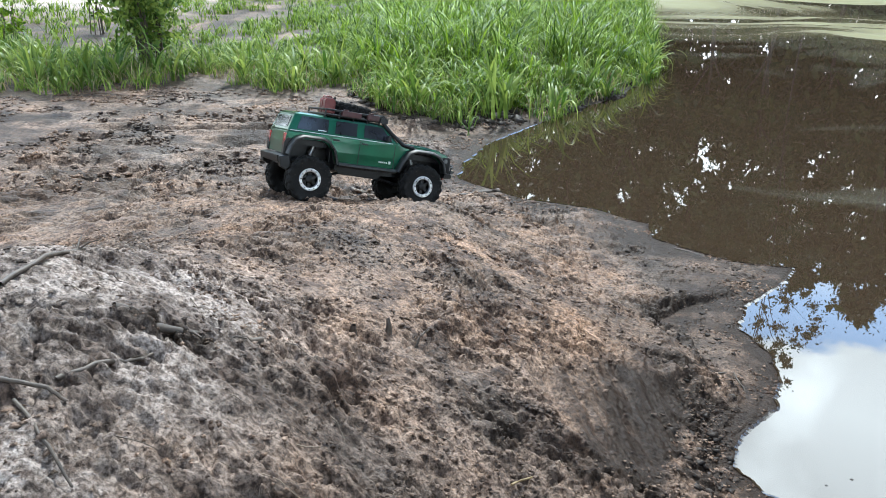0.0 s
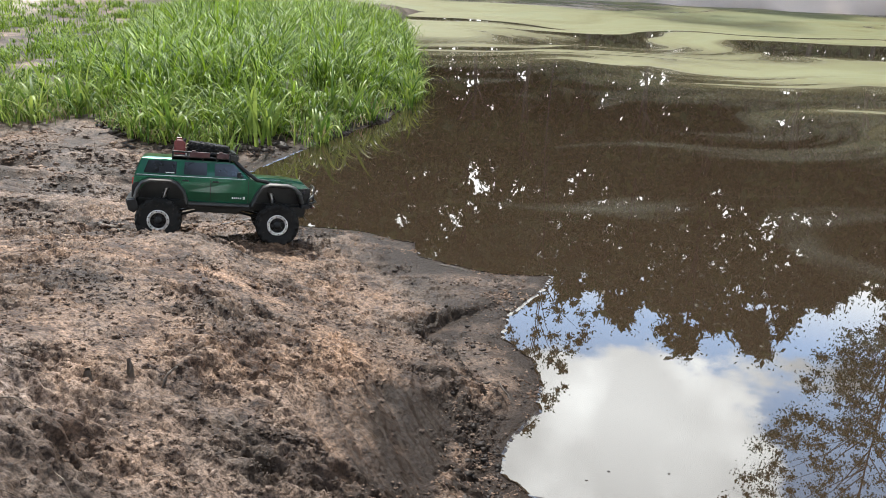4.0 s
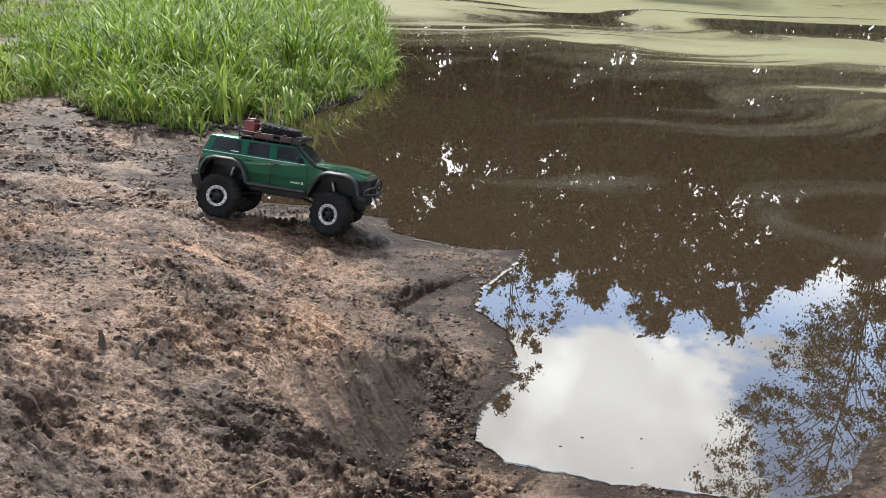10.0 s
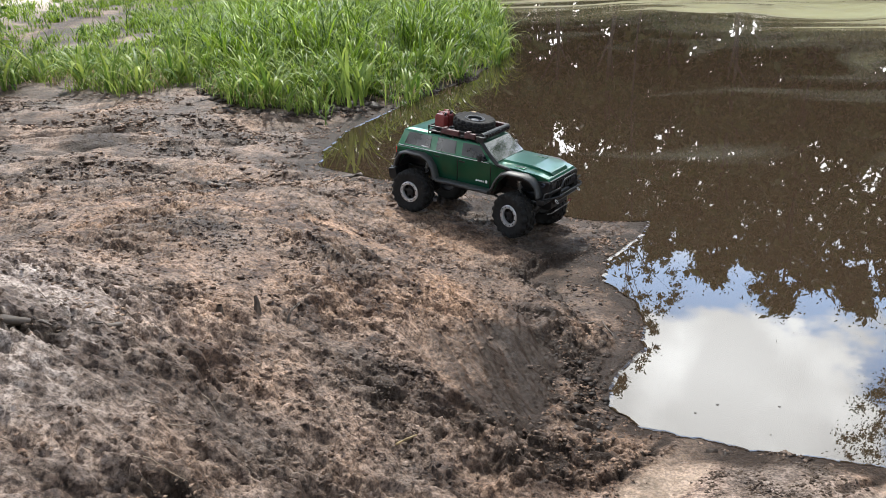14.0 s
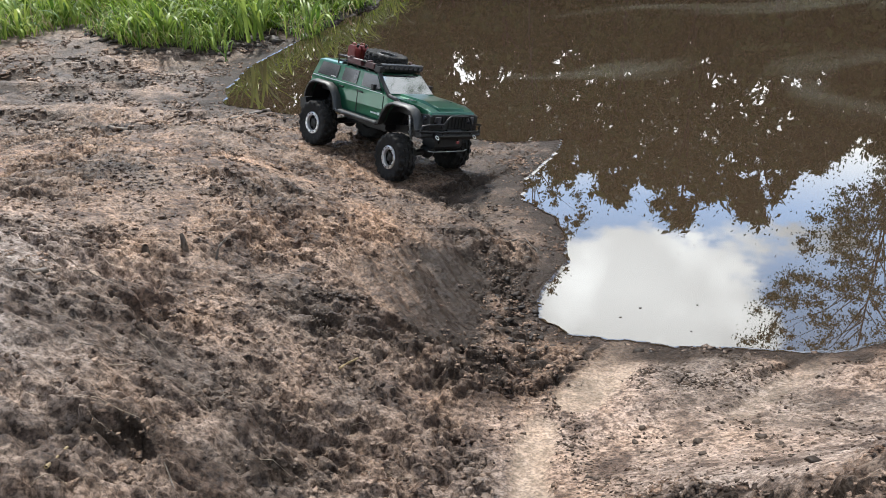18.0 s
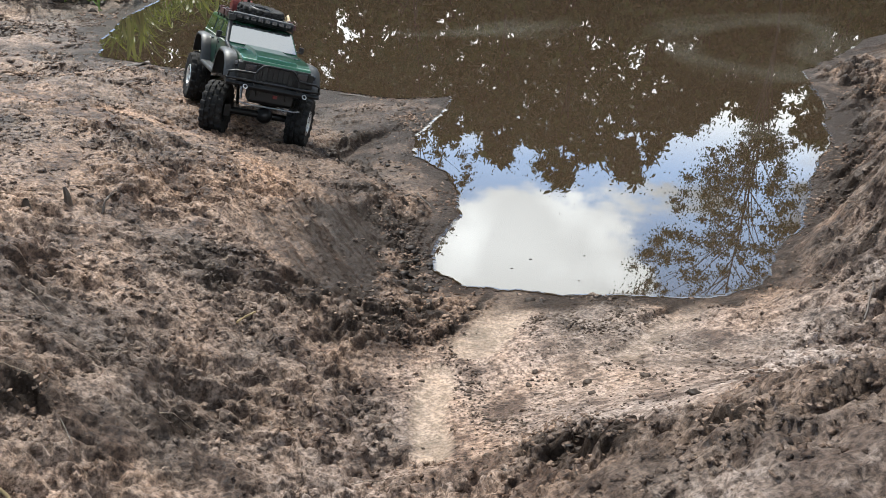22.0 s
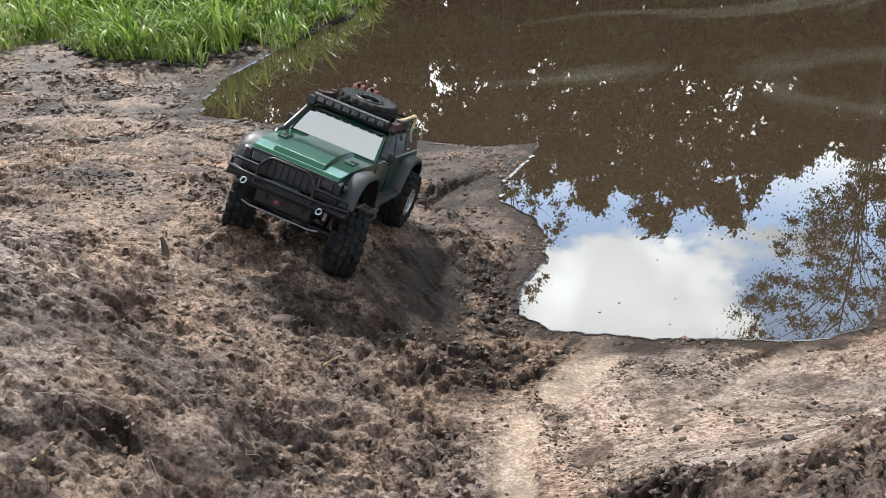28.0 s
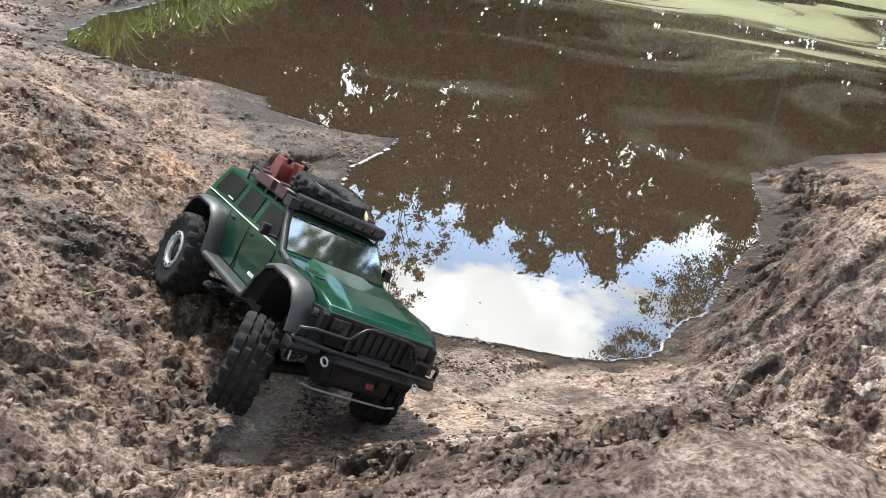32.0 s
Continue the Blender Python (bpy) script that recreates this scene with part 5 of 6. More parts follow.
def tree(name, label, x, y, tall, spread, seed, leaves, count, size, first=0.3, clumps=46, gap=0.75, limbs=3, base=0.3, core=0, limb_r=0.005, dome=False):
    """A tapered trunk, limbs and a crown of leaf clumps; dome: a broad rounded crown, else a loose one."""
    rng = np.random.RandomState(seed)
    t = tagged(new(name), label, "tree", group="trees round the pond")
    t.location = (x, y, 0.4)
    bm = bmesh.new()
    path = [(0.012 * tall * math.sin(k * 1.3 + seed), 0.01 * tall * math.cos(k + seed), tall * 0.9 * k / 6 - 0.4 * (k == 0)) for k in range(7)]
    trunk_mesh(bm, path, tall * (0.008 if leaves is dark_leaf else 0.002), tall * 0.0006)
    part("trunk", bm, bark, t)
    cs, rs = [], []
    for k in range(clumps):
        v = (k + rng.rand()) / clumps
        u = first + (1 - first) * v
        if dome:
            r = spread * math.sqrt(max(0.0, 1 - max(0.0, (v - 0.35) / 0.65) ** 2.4)) * rng.rand() ** 0.5
        else:
            r = spread * math.sin(math.pi * min(1, v * 0.66 + base)) * rng.uniform(0.35, 1.0)
        a = rng.rand() * 6.28319
        c = np.array([r * math.cos(a), r * math.sin(a), tall * u])
        cs.append(c)
        rs.append(spread * rng.uniform(0.12, 0.34) * gap)
        if k % limbs == 0:
            bm = bmesh.new()
            foot = tall * max(0.12, u - 0.13)
            trunk_mesh(bm, [(0, 0, foot), tuple(c * (0.45, 0.45, 0) + (0, 0, foot + (c[2] - foot) * 0.6)), tuple(c)], tall * limb_r, tall * limb_r * 0.15, 5)
            part("limb", bm, bark, t)
    cs, rs = np.array(cs), np.array(rs)
    v, q = leaf_cloud(rng, cs, rs, count, size)
    if core:
        v2, q2 = leaf_cloud(rng, cs, rs * 0.66, core, size * 3.4)
        v, q = np.concatenate([v, v2]), np.concatenate([q, q2 + len(v)])
    from_arrays("crown", v, q, leaves, t)
    return t


# the woods on the far bank: how high their tops stand, in degrees over the water, by bearing
TOPS_AT = [-40, -10, 5, 13, 17, 21.5, 23, 25, 28, 32, 35, 36.5, 39.5, 42.5, 44, 47, 55, 80]
TOPS = [22, 22, 21, 22, 22, 21.6, 22.2, 23.4, 24.0, 24.0, 22.8, 20.6, 19.4, 17.6, 18.6, 21.5, 22, 23]
rng = np.random.RandomState(77)
for n, az in enumerate(np.arange(-34, 78, 4.2)):
    for row, (far_off, low) in enumerate(((27.0, 0.0), (32.0, 1.6))):
        b = float(az + 2.1 * row + rng.uniform(-0.7, 0.7))
        open_ = 12.9 < b < 16.0
        off = far_off + rng.uniform(-1, 1)
        h = off * math.tan(radians(np.interp(b, TOPS_AT, TOPS) - low + rng.uniform(-0.5, 0.3))) - 1.34
        tree("far_tree", "dark green broadleaf tree on the far bank", off * math.sin(radians(b)), off * math.cos(radians(b)), h, off * 0.052, 40 + 2 * n + row, dark_leaf,
             9000 if row == 0 else 1500, 0.055, 0.82 if open_ else 0.36, 150, 1.7, 13, core=3000, dome=True)
# lower trees and bushes between the trunks
for n, b in enumerate(np.arange(-34, 78, 3.8)):
    b = float(b + rng.uniform(-1, 1))
    tree("far_tree", "low bushy tree under the far woods", 29.5 * math.sin(radians(b)), 29.5 * math.cos(radians(b)), 5.6 + rng.uniform(-0.6, 0.6) + (0.2 if 10 < b < 18 else 0), 2.7, 140 + n, dark_leaf, 2000, 0.07, 0.0, 130, 1.3, 12, core=3600, dome=True)
tree("willow_tree", "tall loose-crowned willow on the far bank", 15.9, 18.0, 19.0, 3.9, 5, willow_leaf, 56000, 0.05, 0.38, 420, 0.42, 7, 0.05, limb_r=0.0011)
tree("willow_tree", "tall loose-crowned willow on the far bank", 20.2, 15.6, 18.0, 3.4, 8, willow_leaf, 40000, 0.055, 0.34, 300, 0.45, 7, 0.06, limb_r=0.0011)
tree("slender_tree", "slender sparse tree on the far bank", 7.4, 22.4, 12.6, 1.9, 9, willow_leaf, 13000, 0.055, 0.4, 150, 0.5, 8, 0.3, limb_r=0.0013)
# unseen trees added round the near side, to be mirrored in the truck
for n, (x, y, h) in enumerate(((-13, 9, 11), (-12, 3, 12), (-11.5, -3, 11), (-8, -9, 12), (-3, -11, 11), (2, -12, 12), (7, -10, 11), (11.5, -6, 12), (13, -1, 11), (15, 4, 12), (19, 8.5, 12), (-15, 15, 11))):
    tree("unseen_tree", "broadleaf tree added out of view for reflections on the truck", x, y, h, h * 0.32, 90 + n, dark_leaf, 3600, 0.28, 0.04, 60, 0.85)


def shrub(x, y, tall, stems, seed, count, label):
    rng = np.random.RandomState(seed)
    t = tagged(new("shrub"), label, "shrub", group="shrubs in the grass")
    t.location = (x, y, float(bank_z(np.array([x]), np.array([y]))[0]))
    cs = []
    for k in range(stems):
        a, r = rng.rand() * 6.283, tall * rng.uniform(0.12, 0.5)
        tip = Vector((r * math.cos(a), r * math.sin(a), tall * rng.uniform(0.7, 1.05)))
        bm = bmesh.new()
        trunk_mesh(bm, [(0.05 * math.cos(a), 0.05 * math.sin(a), -0.03), tuple(Vector((tip.x * 0.25, tip.y * 0.25, tip.z * 0.45))), tuple(tip)], tall * 0.010, tall * 0.002, 6)
        part("stem", bm, twig_m, t)
        for u in (0.25, 0.4, 0.55, 0.7, 0.85, 1.0):
            cs.append(np.array(tip) * u + rng.normal(size=3) * tall * 0.06)
    v, q = leaf_cloud(rng, np.array(cs), np.full(len(cs), tall * 0.13), count, 0.022)
    from_arrays("foliage", v, q, turf_m if seed % 2 else reed_m, t)


shrub(-2.05, 5.0, 1.1, 22, 3, 6500, "feathery green shrub with dark stems in the grass")
shrub(-3.3, 5.65, 0.42, 6, 4, 260, "small leafy sapling on pale ground")
shrub(-3.0, 6.3, 0.5, 6, 6, 260, "small leafy sapling on pale ground")
shrub(-2.5, 6.2, 0.45, 5, 8, 240, "small leafy sapling on pale ground")

# ---- clods, sticks, debris ----
clod_m = worn("dark_clod", (0.03, 0.022, 0.017), (0.11, 0.08, 0.058), 30.0, 0.7, 0.0, 0.6, spec=0.2)
wet_clod = worn("wet_clod", (0.012, 0.009, 0.007), (0.045, 0.032, 0.024), 30.0, 0.55, 0.0, 0.6, spec=0.2)
fibre_m = worn("root_fibre", (0.05, 0.037, 0.028), (0.22, 0.17, 0.125), 9.0, 0.7, 0.0, 0.3)
_t = (1 + 5 ** 0.5) / 2
_ico = np.array([(-1, _t, 0), (1, _t, 0), (-1, -_t, 0), (1, -_t, 0), (0, -1, _t), (0, 1, _t), (0, -1, -_t), (0, 1, -_t), (_t, 0, -1), (_t, 0, 1), (-_t, 0, -1), (-_t, 0, 1)]) / 1.9
_tri = np.array([(0, 11, 5), (0, 5, 1), (0, 1, 7), (0, 7, 10), (0, 10, 11), (1, 5, 9), (5, 11, 4), (11, 10, 2), (10, 7, 6), (7, 1, 8), (3, 9, 4), (3, 4, 2), (3, 2, 6), (3, 6, 8), (3, 8, 9), (4, 9, 5), (2, 4, 11), (6, 2, 10), (8, 6, 7), (9, 8, 1)])


_oct = np.array([(1, 0, 0), (0, 1, 0), (-1, 0, 0), (0, -1, 0), (0, 0, 1), (0, 0, -1)])
_octri = np.array([(0, 1, 4), (1, 2, 4), (2, 3, 4), (3, 0, 4), (1, 0, 5), (2, 1, 5), (3, 2, 5), (0, 3, 5)])


def clods(rng, px, py, size, shape=_ico, tris=_tri, flat=0.5):
    """Crumbs of mud resting on the bank; returns vertices and triangles."""
    k = len(shape)
    n = len(px)
    d = shore_distance(px, py)
    pz = height(px, py, d) + lumps(px, py, d)
    s = size[:, None, None] * rng.uniform(0.15, 1.7, (n, k, 1)) * np.array([1, 1, flat])[None, None]
    a = rng.rand(n) * 6.28319
    c, q = np.cos(a)[:, None], np.sin(a)[:, None]
    v = shape[None] * s
    v = np.stack([v[..., 0] * c - v[..., 1] * q, v[..., 0] * q + v[..., 1] * c, v[..., 2]], -1)
    v += np.stack([px, py, pz + size * 0.05], -1)[:, None]
    f = tris[None] + (np.arange(n) * k)[:, None, None]
    return v.reshape(-1, 3), f.reshape(-1, 3)


def tri_mesh(name, v, f, material, smooth=False):
    me = bpy.data.meshes.new(name)
    me.vertices.add(len(v))
    me.vertices.foreach_set("co", np.asarray(v, np.float32).ravel())
    me.loops.add(f.size)
    me.loops.foreach_set("vertex_index", f.ravel())
    me.polygons.add(len(f))
    me.polygons.foreach_set("loop_start", np.arange(0, f.size, 3))
    me.update(calc_edges=True)
    me.materials.append(material)
    if smooth:
        me.shade_smooth()
    return new(name, me)


rng = np.random.RandomState(23)
n = 220000
px, py = rng.uniform(-1.1, 2.4, n), rng.uniform(0.3, 4.2, n)
d = shore_distance(px, py)
heap = fbm(px * 8, py * 10, 4)
churn = np.clip(sum(blob(px, py, *c) for c in CHURNED), 0, 1)
flat = np.clip(sum(blob(px, py, x, y, a, b, t) for x, y, a, b, t, _ in SMOOTH), 0, 1)
odds = (np.clip(heap * 4.2 - 2.05, 0.025, 0.7) * (1 - 0.7 * flat) + 0.5 * churn)  * (1 - 0.97 * tracks(px, py, TRACKS)) * (1 - 0.75 * slipped(px, py)) * (1 - 0.5 * patch(px, py, HOLLOW)) + 0.5 * np.exp(-np.maximum(d, 0) / 0.05) * (py > 1.2)
ok = (d > 0.004) & (rng.rand(n) < odds)
px, py = px[ok], py[ok]
size = 0.0016 + (0.003 + 0.004 * np.clip(heap[ok] * 4 - 1.9, 0, 1)) * rng.rand(len(px)) ** 3 + 0.0008 * churn[ok] * rng.rand(len(px)) ** 2
size = size + 0.006 * np.exp(-np.maximum(d[ok], 0) / 0.07) * rng.rand(len(px)) ** 3 * (px > 0.3) * (px < 0.85) * (py > 1.2)
v, f = clods(rng, px, py, size, _oct, _octri)
tagged(tri_mesh("mud_crumbs", v, f, mud), "dark crumbs and clods of trampled mud", "mud", kind="stuff")

# trodden clods half sunk in the rough ground, thick on the near slope
n = 90000
px, py = rng.uniform(-0.75, 2.0, n), 0.42 + 2.2 * rng.rand(n) ** 1.5
d = shore_distance(px, py)
flat = np.clip(sum(blob(px, py, x, y, a, b, t) for x, y, a, b, t, _ in SMOOTH), 0, 1)
odds = rise(fbm(px * 7 + 2, py * 9, 3), 0.36, 0.6) * np.clip(1.25 - 0.45 * (py - 0.9), 0.3, 1) * (1 - 0.9 * flat) * (1 - tracks(px, py, TRACKS)) * (1 - 0.93 * slipped(px, py)) * (1 - 0.97 * patch(px, py, HOLLOW)) * np.where((px > 0.35) & (py < 0.95), 0.8, 1)
ok = (d > 0.01) & (rng.rand(n) < 0.42 * odds)
px, py = px[ok], py[ok]
v, f = clods(rng, px, py, 0.0025 + 0.006 * rng.rand(len(px)) ** 2.6, _oct, _octri, 0.36)
tagged(tri_mesh("trodden_clods", v, f, mud, True), "trodden lumps of brown clay on the bank", "mud", kind="stuff")

# clods on the slope under the grass, and dark soil broken from its foot
n = 16000
px, py = rng.uniform(-2.4, 0.2, n), rng.uniform(2.5, 4.4, n)
d = shore_distance(px, py)
ok = (d > 0.02) & (py < np.interp(px, EDGE_X, EDGE_Y)) & (rng.rand(n) < rise(fbm(px * 3.5, py * 7, 3), 0.42, 0.62))
px, py = px[ok], py[ok]
v, f = clods(rng, px, py, 0.005 + 0.014 * rng.rand(len(px)) ** 2.2, _oct, _octri, 0.45)
tagged(tri_mesh("slope_clods", v, f, mud, True), "trodden clods on the slope below the grass", "mud", kind="stuff")
n = 2600
px = rng.uniform(-0.75, 0.85, n)
py = np.interp(px, EDGE_X, EDGE_Y) + rng.normal(size=n) * 0.09 - 0.03
d = shore_distance(px, py)
ok = (d > -0.01) & (rng.rand(n) < rise(fbm(px * 5, py * 5, 3), 0.34, 0.6) * np.where(px > -0.15, 1.0, 0.35))
px, py, d = px[ok], py[ok], d[ok]
v, f = clods(rng, px, py, 0.006 + 0.022 * rng.rand(len(px)) ** 2, flat=0.5)
tagged(tri_mesh("bank_soil", v, f, wet_clod), "dark soil broken from the foot of the grass", "soil", kind="stuff")

# fine crumbs lying thick on the heap and thin on the smooth mud beside it
n = 16000
px, py = rng.uniform(0.3, 1.15, n), rng.uniform(0.66, 1.24, n)
d = shore_distance(px, py)
ok = (d > 0.006) & (rng.rand(n) < (0.95 * patch(px, py, HEAP, 0.03, 0.04) + 0.13 + 0.5 * along(px, py, [(0.46, 1.07), (0.42, 0.95), (0.43, 0.82), (0.45, 0.74)], 0.03)) * (1 - tracks(px, py, TRACKS)))
px, py = px[ok], py[ok]
v, f = clods(rng, px, py, 0.0014 + 0.003 * rng.rand(len(px)) ** 2.5, _oct, _octri, 0.6)
tagged(tri_mesh("fine_crumbs", v, f, clod_m), "fine dark crumbs scattered on smooth mud", "mud", kind="stuff")

# larger wet clods trodden along the cove and on the near ridges
px, py = rng.uniform(0.3, 0.95, 9000), rng.uniform(1.2, 2.5, 9000)
d = shore_distance(px, py)
strip = np.exp(-np.maximum(d - 0.01, 0) / 0.035) * np.clip(fbm(px * 9, py * 9, 3) * 3 - 0.9, 0, 1) + 0.8 * blob(px, py, 0.48, 1.42, 0.06, 0.18, -0.2) + 0.7 * blob(px, py, 0.55, 2.0, 0.09, 0.03, 0.7)
ok = (d > 0.006) & (rng.rand(9000) < strip * 0.4)
px, py = px[ok], py[ok]
ridge_x, ridge_y = 0.47 + 0.1 * rng.normal(size=25), 0.63 + 0.03 * rng.normal(size=25)
px, py = np.concatenate([px, ridge_x]), np.concatenate([py, ridge_y])
v, f = clods(rng, px, py, 0.003 + 0.008 * rng.rand(len(px)) ** 2.5)
tagged(tri_mesh("wet_clods", v, f, wet_clod), "dark wet clods of mud along the waterline", "mud", kind="stuff")

# single dark pebbles of clay on the smooth patch
for x, y, r in ((0.566, 0.911, 0.006), (0.703, 0.892, 0.0095), (0.674, 0.835, 0.009), (0.676, 0.79, 0.0075), (0.595, 0.867, 0.0105), (0.579, 0.828, 0.0085), (0.34, 0.981, 0.008), (0.547, 0.951, 0.009), (0.518, 0.881, 0.0075), (0.518, 0.915, 0.008), (0.532, 1.903, 0.016), (0.60, 0.76, 0.005),
                (0.78, 0.93, 0.006), (0.74, 0.80, 0.005), (0.55, 0.79, 0.005), (0.36, 1.72, 0.009), (0.308, 0.803, 0.006), (0.45, 0.74, 0.006), (0.668, 0.774, 0.005), (0.095, 0.798, 0.011)):
    v, f = clods(rng, np.array([x]), np.array([y]), np.array([0.72 * r]))
    o = np.array([x, y, v[:, 2].mean()])
    ob = tri_mesh("clay_pebble", v - o, f, clod_m)
    ob.location = o
    tagged(ob, "small dark clay pebble lying on smooth mud", "pebble", group="clay pebbles")


def stick(name, label, pts, r0, r1, lift=0.004, twigs=(), skin=None):
    """A tapering stick laid over the bank along x, y points."""
    path = []
    for x, y, *up in pts:
        path.append((x, y, ground_z(x, y) + lift + (up[0] if up else 0)))
    o = Vector(path[0])
    t = tagged(new(name), label, "stick", group="sticks on the bank")
    t.location = o
    fine = []
    for a, b in zip(path, path[1:]):
        for k in range(4):
            u = k / 4
            fine.append(tuple(Vector(a).lerp(Vector(b), u) - o + Vector((rng.normal() * r0 * 0.5, rng.normal() * r0 * 0.5, 0))))
    fine.append(tuple(Vector(path[-1]) - o))
    bm = bmesh.new()
    trunk_mesh(bm, fine, r0, r1, 7)
    part("stem", bm, skin or twig_m, t, smooth=True)
    for k, dx, dy, dz, r in twigs:
        bm = bmesh.new()
        p = Vector(fine[min(k, len(fine) - 1)])
        trunk_mesh(bm, [tuple(p), tuple(p + Vector((dx, dy, dz)) * 0.5 + Vector((0, 0, 0.004))), tuple(p + Vector((dx, dy, dz)))], r, r * 0.4, 6)
        part("twig", bm, twig_m, t, smooth=True)
    return t


stick("fallen_branch", "dark wet forked branch lying on the mud", [(-0.578, 0.971), (-0.571, 1.069), (-0.592, 1.22)], 0.0045, 0.003, 0.005, ((7, 0.03, 0.02, 0.012, 0.002), (7, -0.01, 0.04, 0.01, 0.002)))
stick("fallen_branch", "thick half-buried dark branch", [(-0.427, 0.977), (-0.375, 1.013), (-0.313, 1.055), (-0.276, 1.104)], 0.007, 0.005, 0.003, ((5, 0.03, -0.02, 0.004, 0.003), (8, 0.03, 0.0, 0.003, 0.002)))
stick("fallen_branch", "bent dark stick pressed into the mud", [(-0.428, 0.809), (-0.402, 0.858), (-0.382, 0.905), (-0.364, 0.929)], 0.004, 0.0025, 0.003)
stick("thin_root", "thin dark root trailing over the mud", [(-0.465, 0.764), (-0.418, 0.78), (-0.399, 0.779)], 0.003, 0.002, 0.003)
stick("thin_root", "thin dark root trailing over the mud", [(-0.444, 0.757), (-0.39, 0.718), (-0.355, 0.689)], 0.0028, 0.0015, 0.003)
stick("fallen_branch", "short dark stick on the far slope", [(-0.452, 2.797), (-0.40, 2.765), (-0.352, 2.738)], 0.011, 0.007, 0.005)
stick("fallen_branch", "dark stick at the water's edge", [(-0.085, 2.942), (-0.02, 3.03), (0.053, 3.113)], 0.007, 0.009, 0.004)
stick("fallen_branch", "dark stick at the water's edge", [(0.62, 2.55), (0.7, 2.5)], 0.004, 0.003, 0.003)
stick("bent_twig", "small bent twig sticking out of the mud", [(-0.073, 1.347), (-0.066, 1.362, 0.014), (-0.053, 1.386, 0.026)], 0.0026, 0.0016, 0.0, ((5, 0.018, 0.012, 0.008, 0.0014),))
stick("thin_root", "pale broken stem lying on the mud", [(0.101, 1.091), (0.135, 1.123)], 0.002, 0.0016, 0.006, (), straw_m)
stick("thin_root", "pale dry root on the near slope", [(-0.211, 0.70), (-0.196, 0.734)], 0.0022, 0.0014, 0.004, (), straw_m)
stick("thin_root", "pale dry root on the near slope", [(-0.17, 0.66), (-0.14, 0.63), (-0.12, 0.60)], 0.002, 0.0012, 0.005, (), straw_m)
stick("thin_root", "pale dry root on the near slope", [(-0.05, 0.66), (-0.03, 0.62)], 0.0016, 0.001, 0.005, (), straw_m)
stick("thin_root", "thin dead stem on the near slope", [(0.87, 0.62), (0.93, 0.66), (0.98, 0.65)], 0.002, 0.001, 0.006)
stick("thin_root", "thin dead stem on the near slope", [(1.05, 0.8), (1.12, 0.86)], 0.002, 0.001, 0.006)
stick("thin_root", "curved dark root along the wet ledge", [(0.515, 1.72), (0.57, 1.738), (0.607, 1.737), (0.62, 1.678)], 0.003, 0.0016, 0.001)

# fibrous roots combed through the mud
bm = bmesh.new()
for k in range(90):
    x, y = rng.uniform(-0.65, 0.25), rng.uniform(0.52, 1.25)
    a, ln, turn = rng.uniform(-1.3, 0.6), rng.uniform(0.02, 0.075), rng.uniform(-1.2, 1.2)
    line = []
    for j in range(5):
        line.append((x, y, ground_z(x, y) + 0.0015 + 0.004 * math.sin(j * 0.8) * rng.rand()))
        x, y, a = x + ln / 4 * math.cos(a), y + ln / 4 * math.sin(a), a + turn / 4
    trunk_mesh(bm, line, rng.uniform(0.0005, 0.0011), 0.0003, 4)
tagged(part("root_fibres", bm, fibre_m), "thin root fibres combed through the mud", "roots", kind="stuff")

# the stump of a stake
x, y = -0.122, 1.342
z = ground_z(x, y)
bm = bmesh.new()
trunk_mesh(bm, [(0, 0, -0.03), (0.001, 0, 0.0), (0.002, -0.001, 0.016), (0.0, 0.002, 0.027)], 0.0085, 0.003, 7)
ob = part("broken_stake", bm, twig_m, smooth=True)
ob.location = (x, y, z)
tagged(ob, "short dark broken stake standing in the mud", "stake")
x, y = -0.178, 1.305
bm = bmesh.new()
trunk_mesh(bm, [(0, 0, -0.02), (0.0, 0, 0.008), (0.002, -0.001, 0.02)], 0.010, 0.004, 7)
ob = part("broken_stake", bm, twig_m, smooth=True)
ob.location = (x, y, ground_z(x, y))
tagged(ob, "low dark stump beside the broken stake", "stake")

# bubbles and a curl of leaf on the still water
for x, y, r in ((0.744, 1.383, 0.0035), (0.69, 1.36, 0.003), (0.80, 1.27, 0.0022), (0.86, 1.36, 0.003)):
    bm = bmesh.new()
    bmesh.ops.create_uvsphere(bm, u_segments=12, v_segments=8, radius=r, matrix=Matrix.Diagonal((1, 0.8, 0.35, 1)))
    ob = part("floating_bubble", bm, water_m, smooth=True)
    ob.location = (x, y, 0)
    tagged(ob, "small bubble floating on brown water", "bubble", group="bubbles on the pond")
bottle_m = worn("dirty_white_plastic", (0.6, 0.6, 0.58), (0.45, 0.45, 0.42), 20.0, 0.35)
bm = bmesh.new()
lathe(bm, [(-0.11, 0.001), (-0.11, 0.032), (0.06, 0.034), (0.09, 0.014), (0.12, 0.013), (0.12, 0.001)], 16)
ob = part("plastic_bottle", bm, bottle_m, smooth=True)
ob.matrix_world = pose(1.22, 8.3, 0.01, 0, 0, -70)
tagged(ob, "dirty white plastic bottle afloat at the reeds", "bottle")


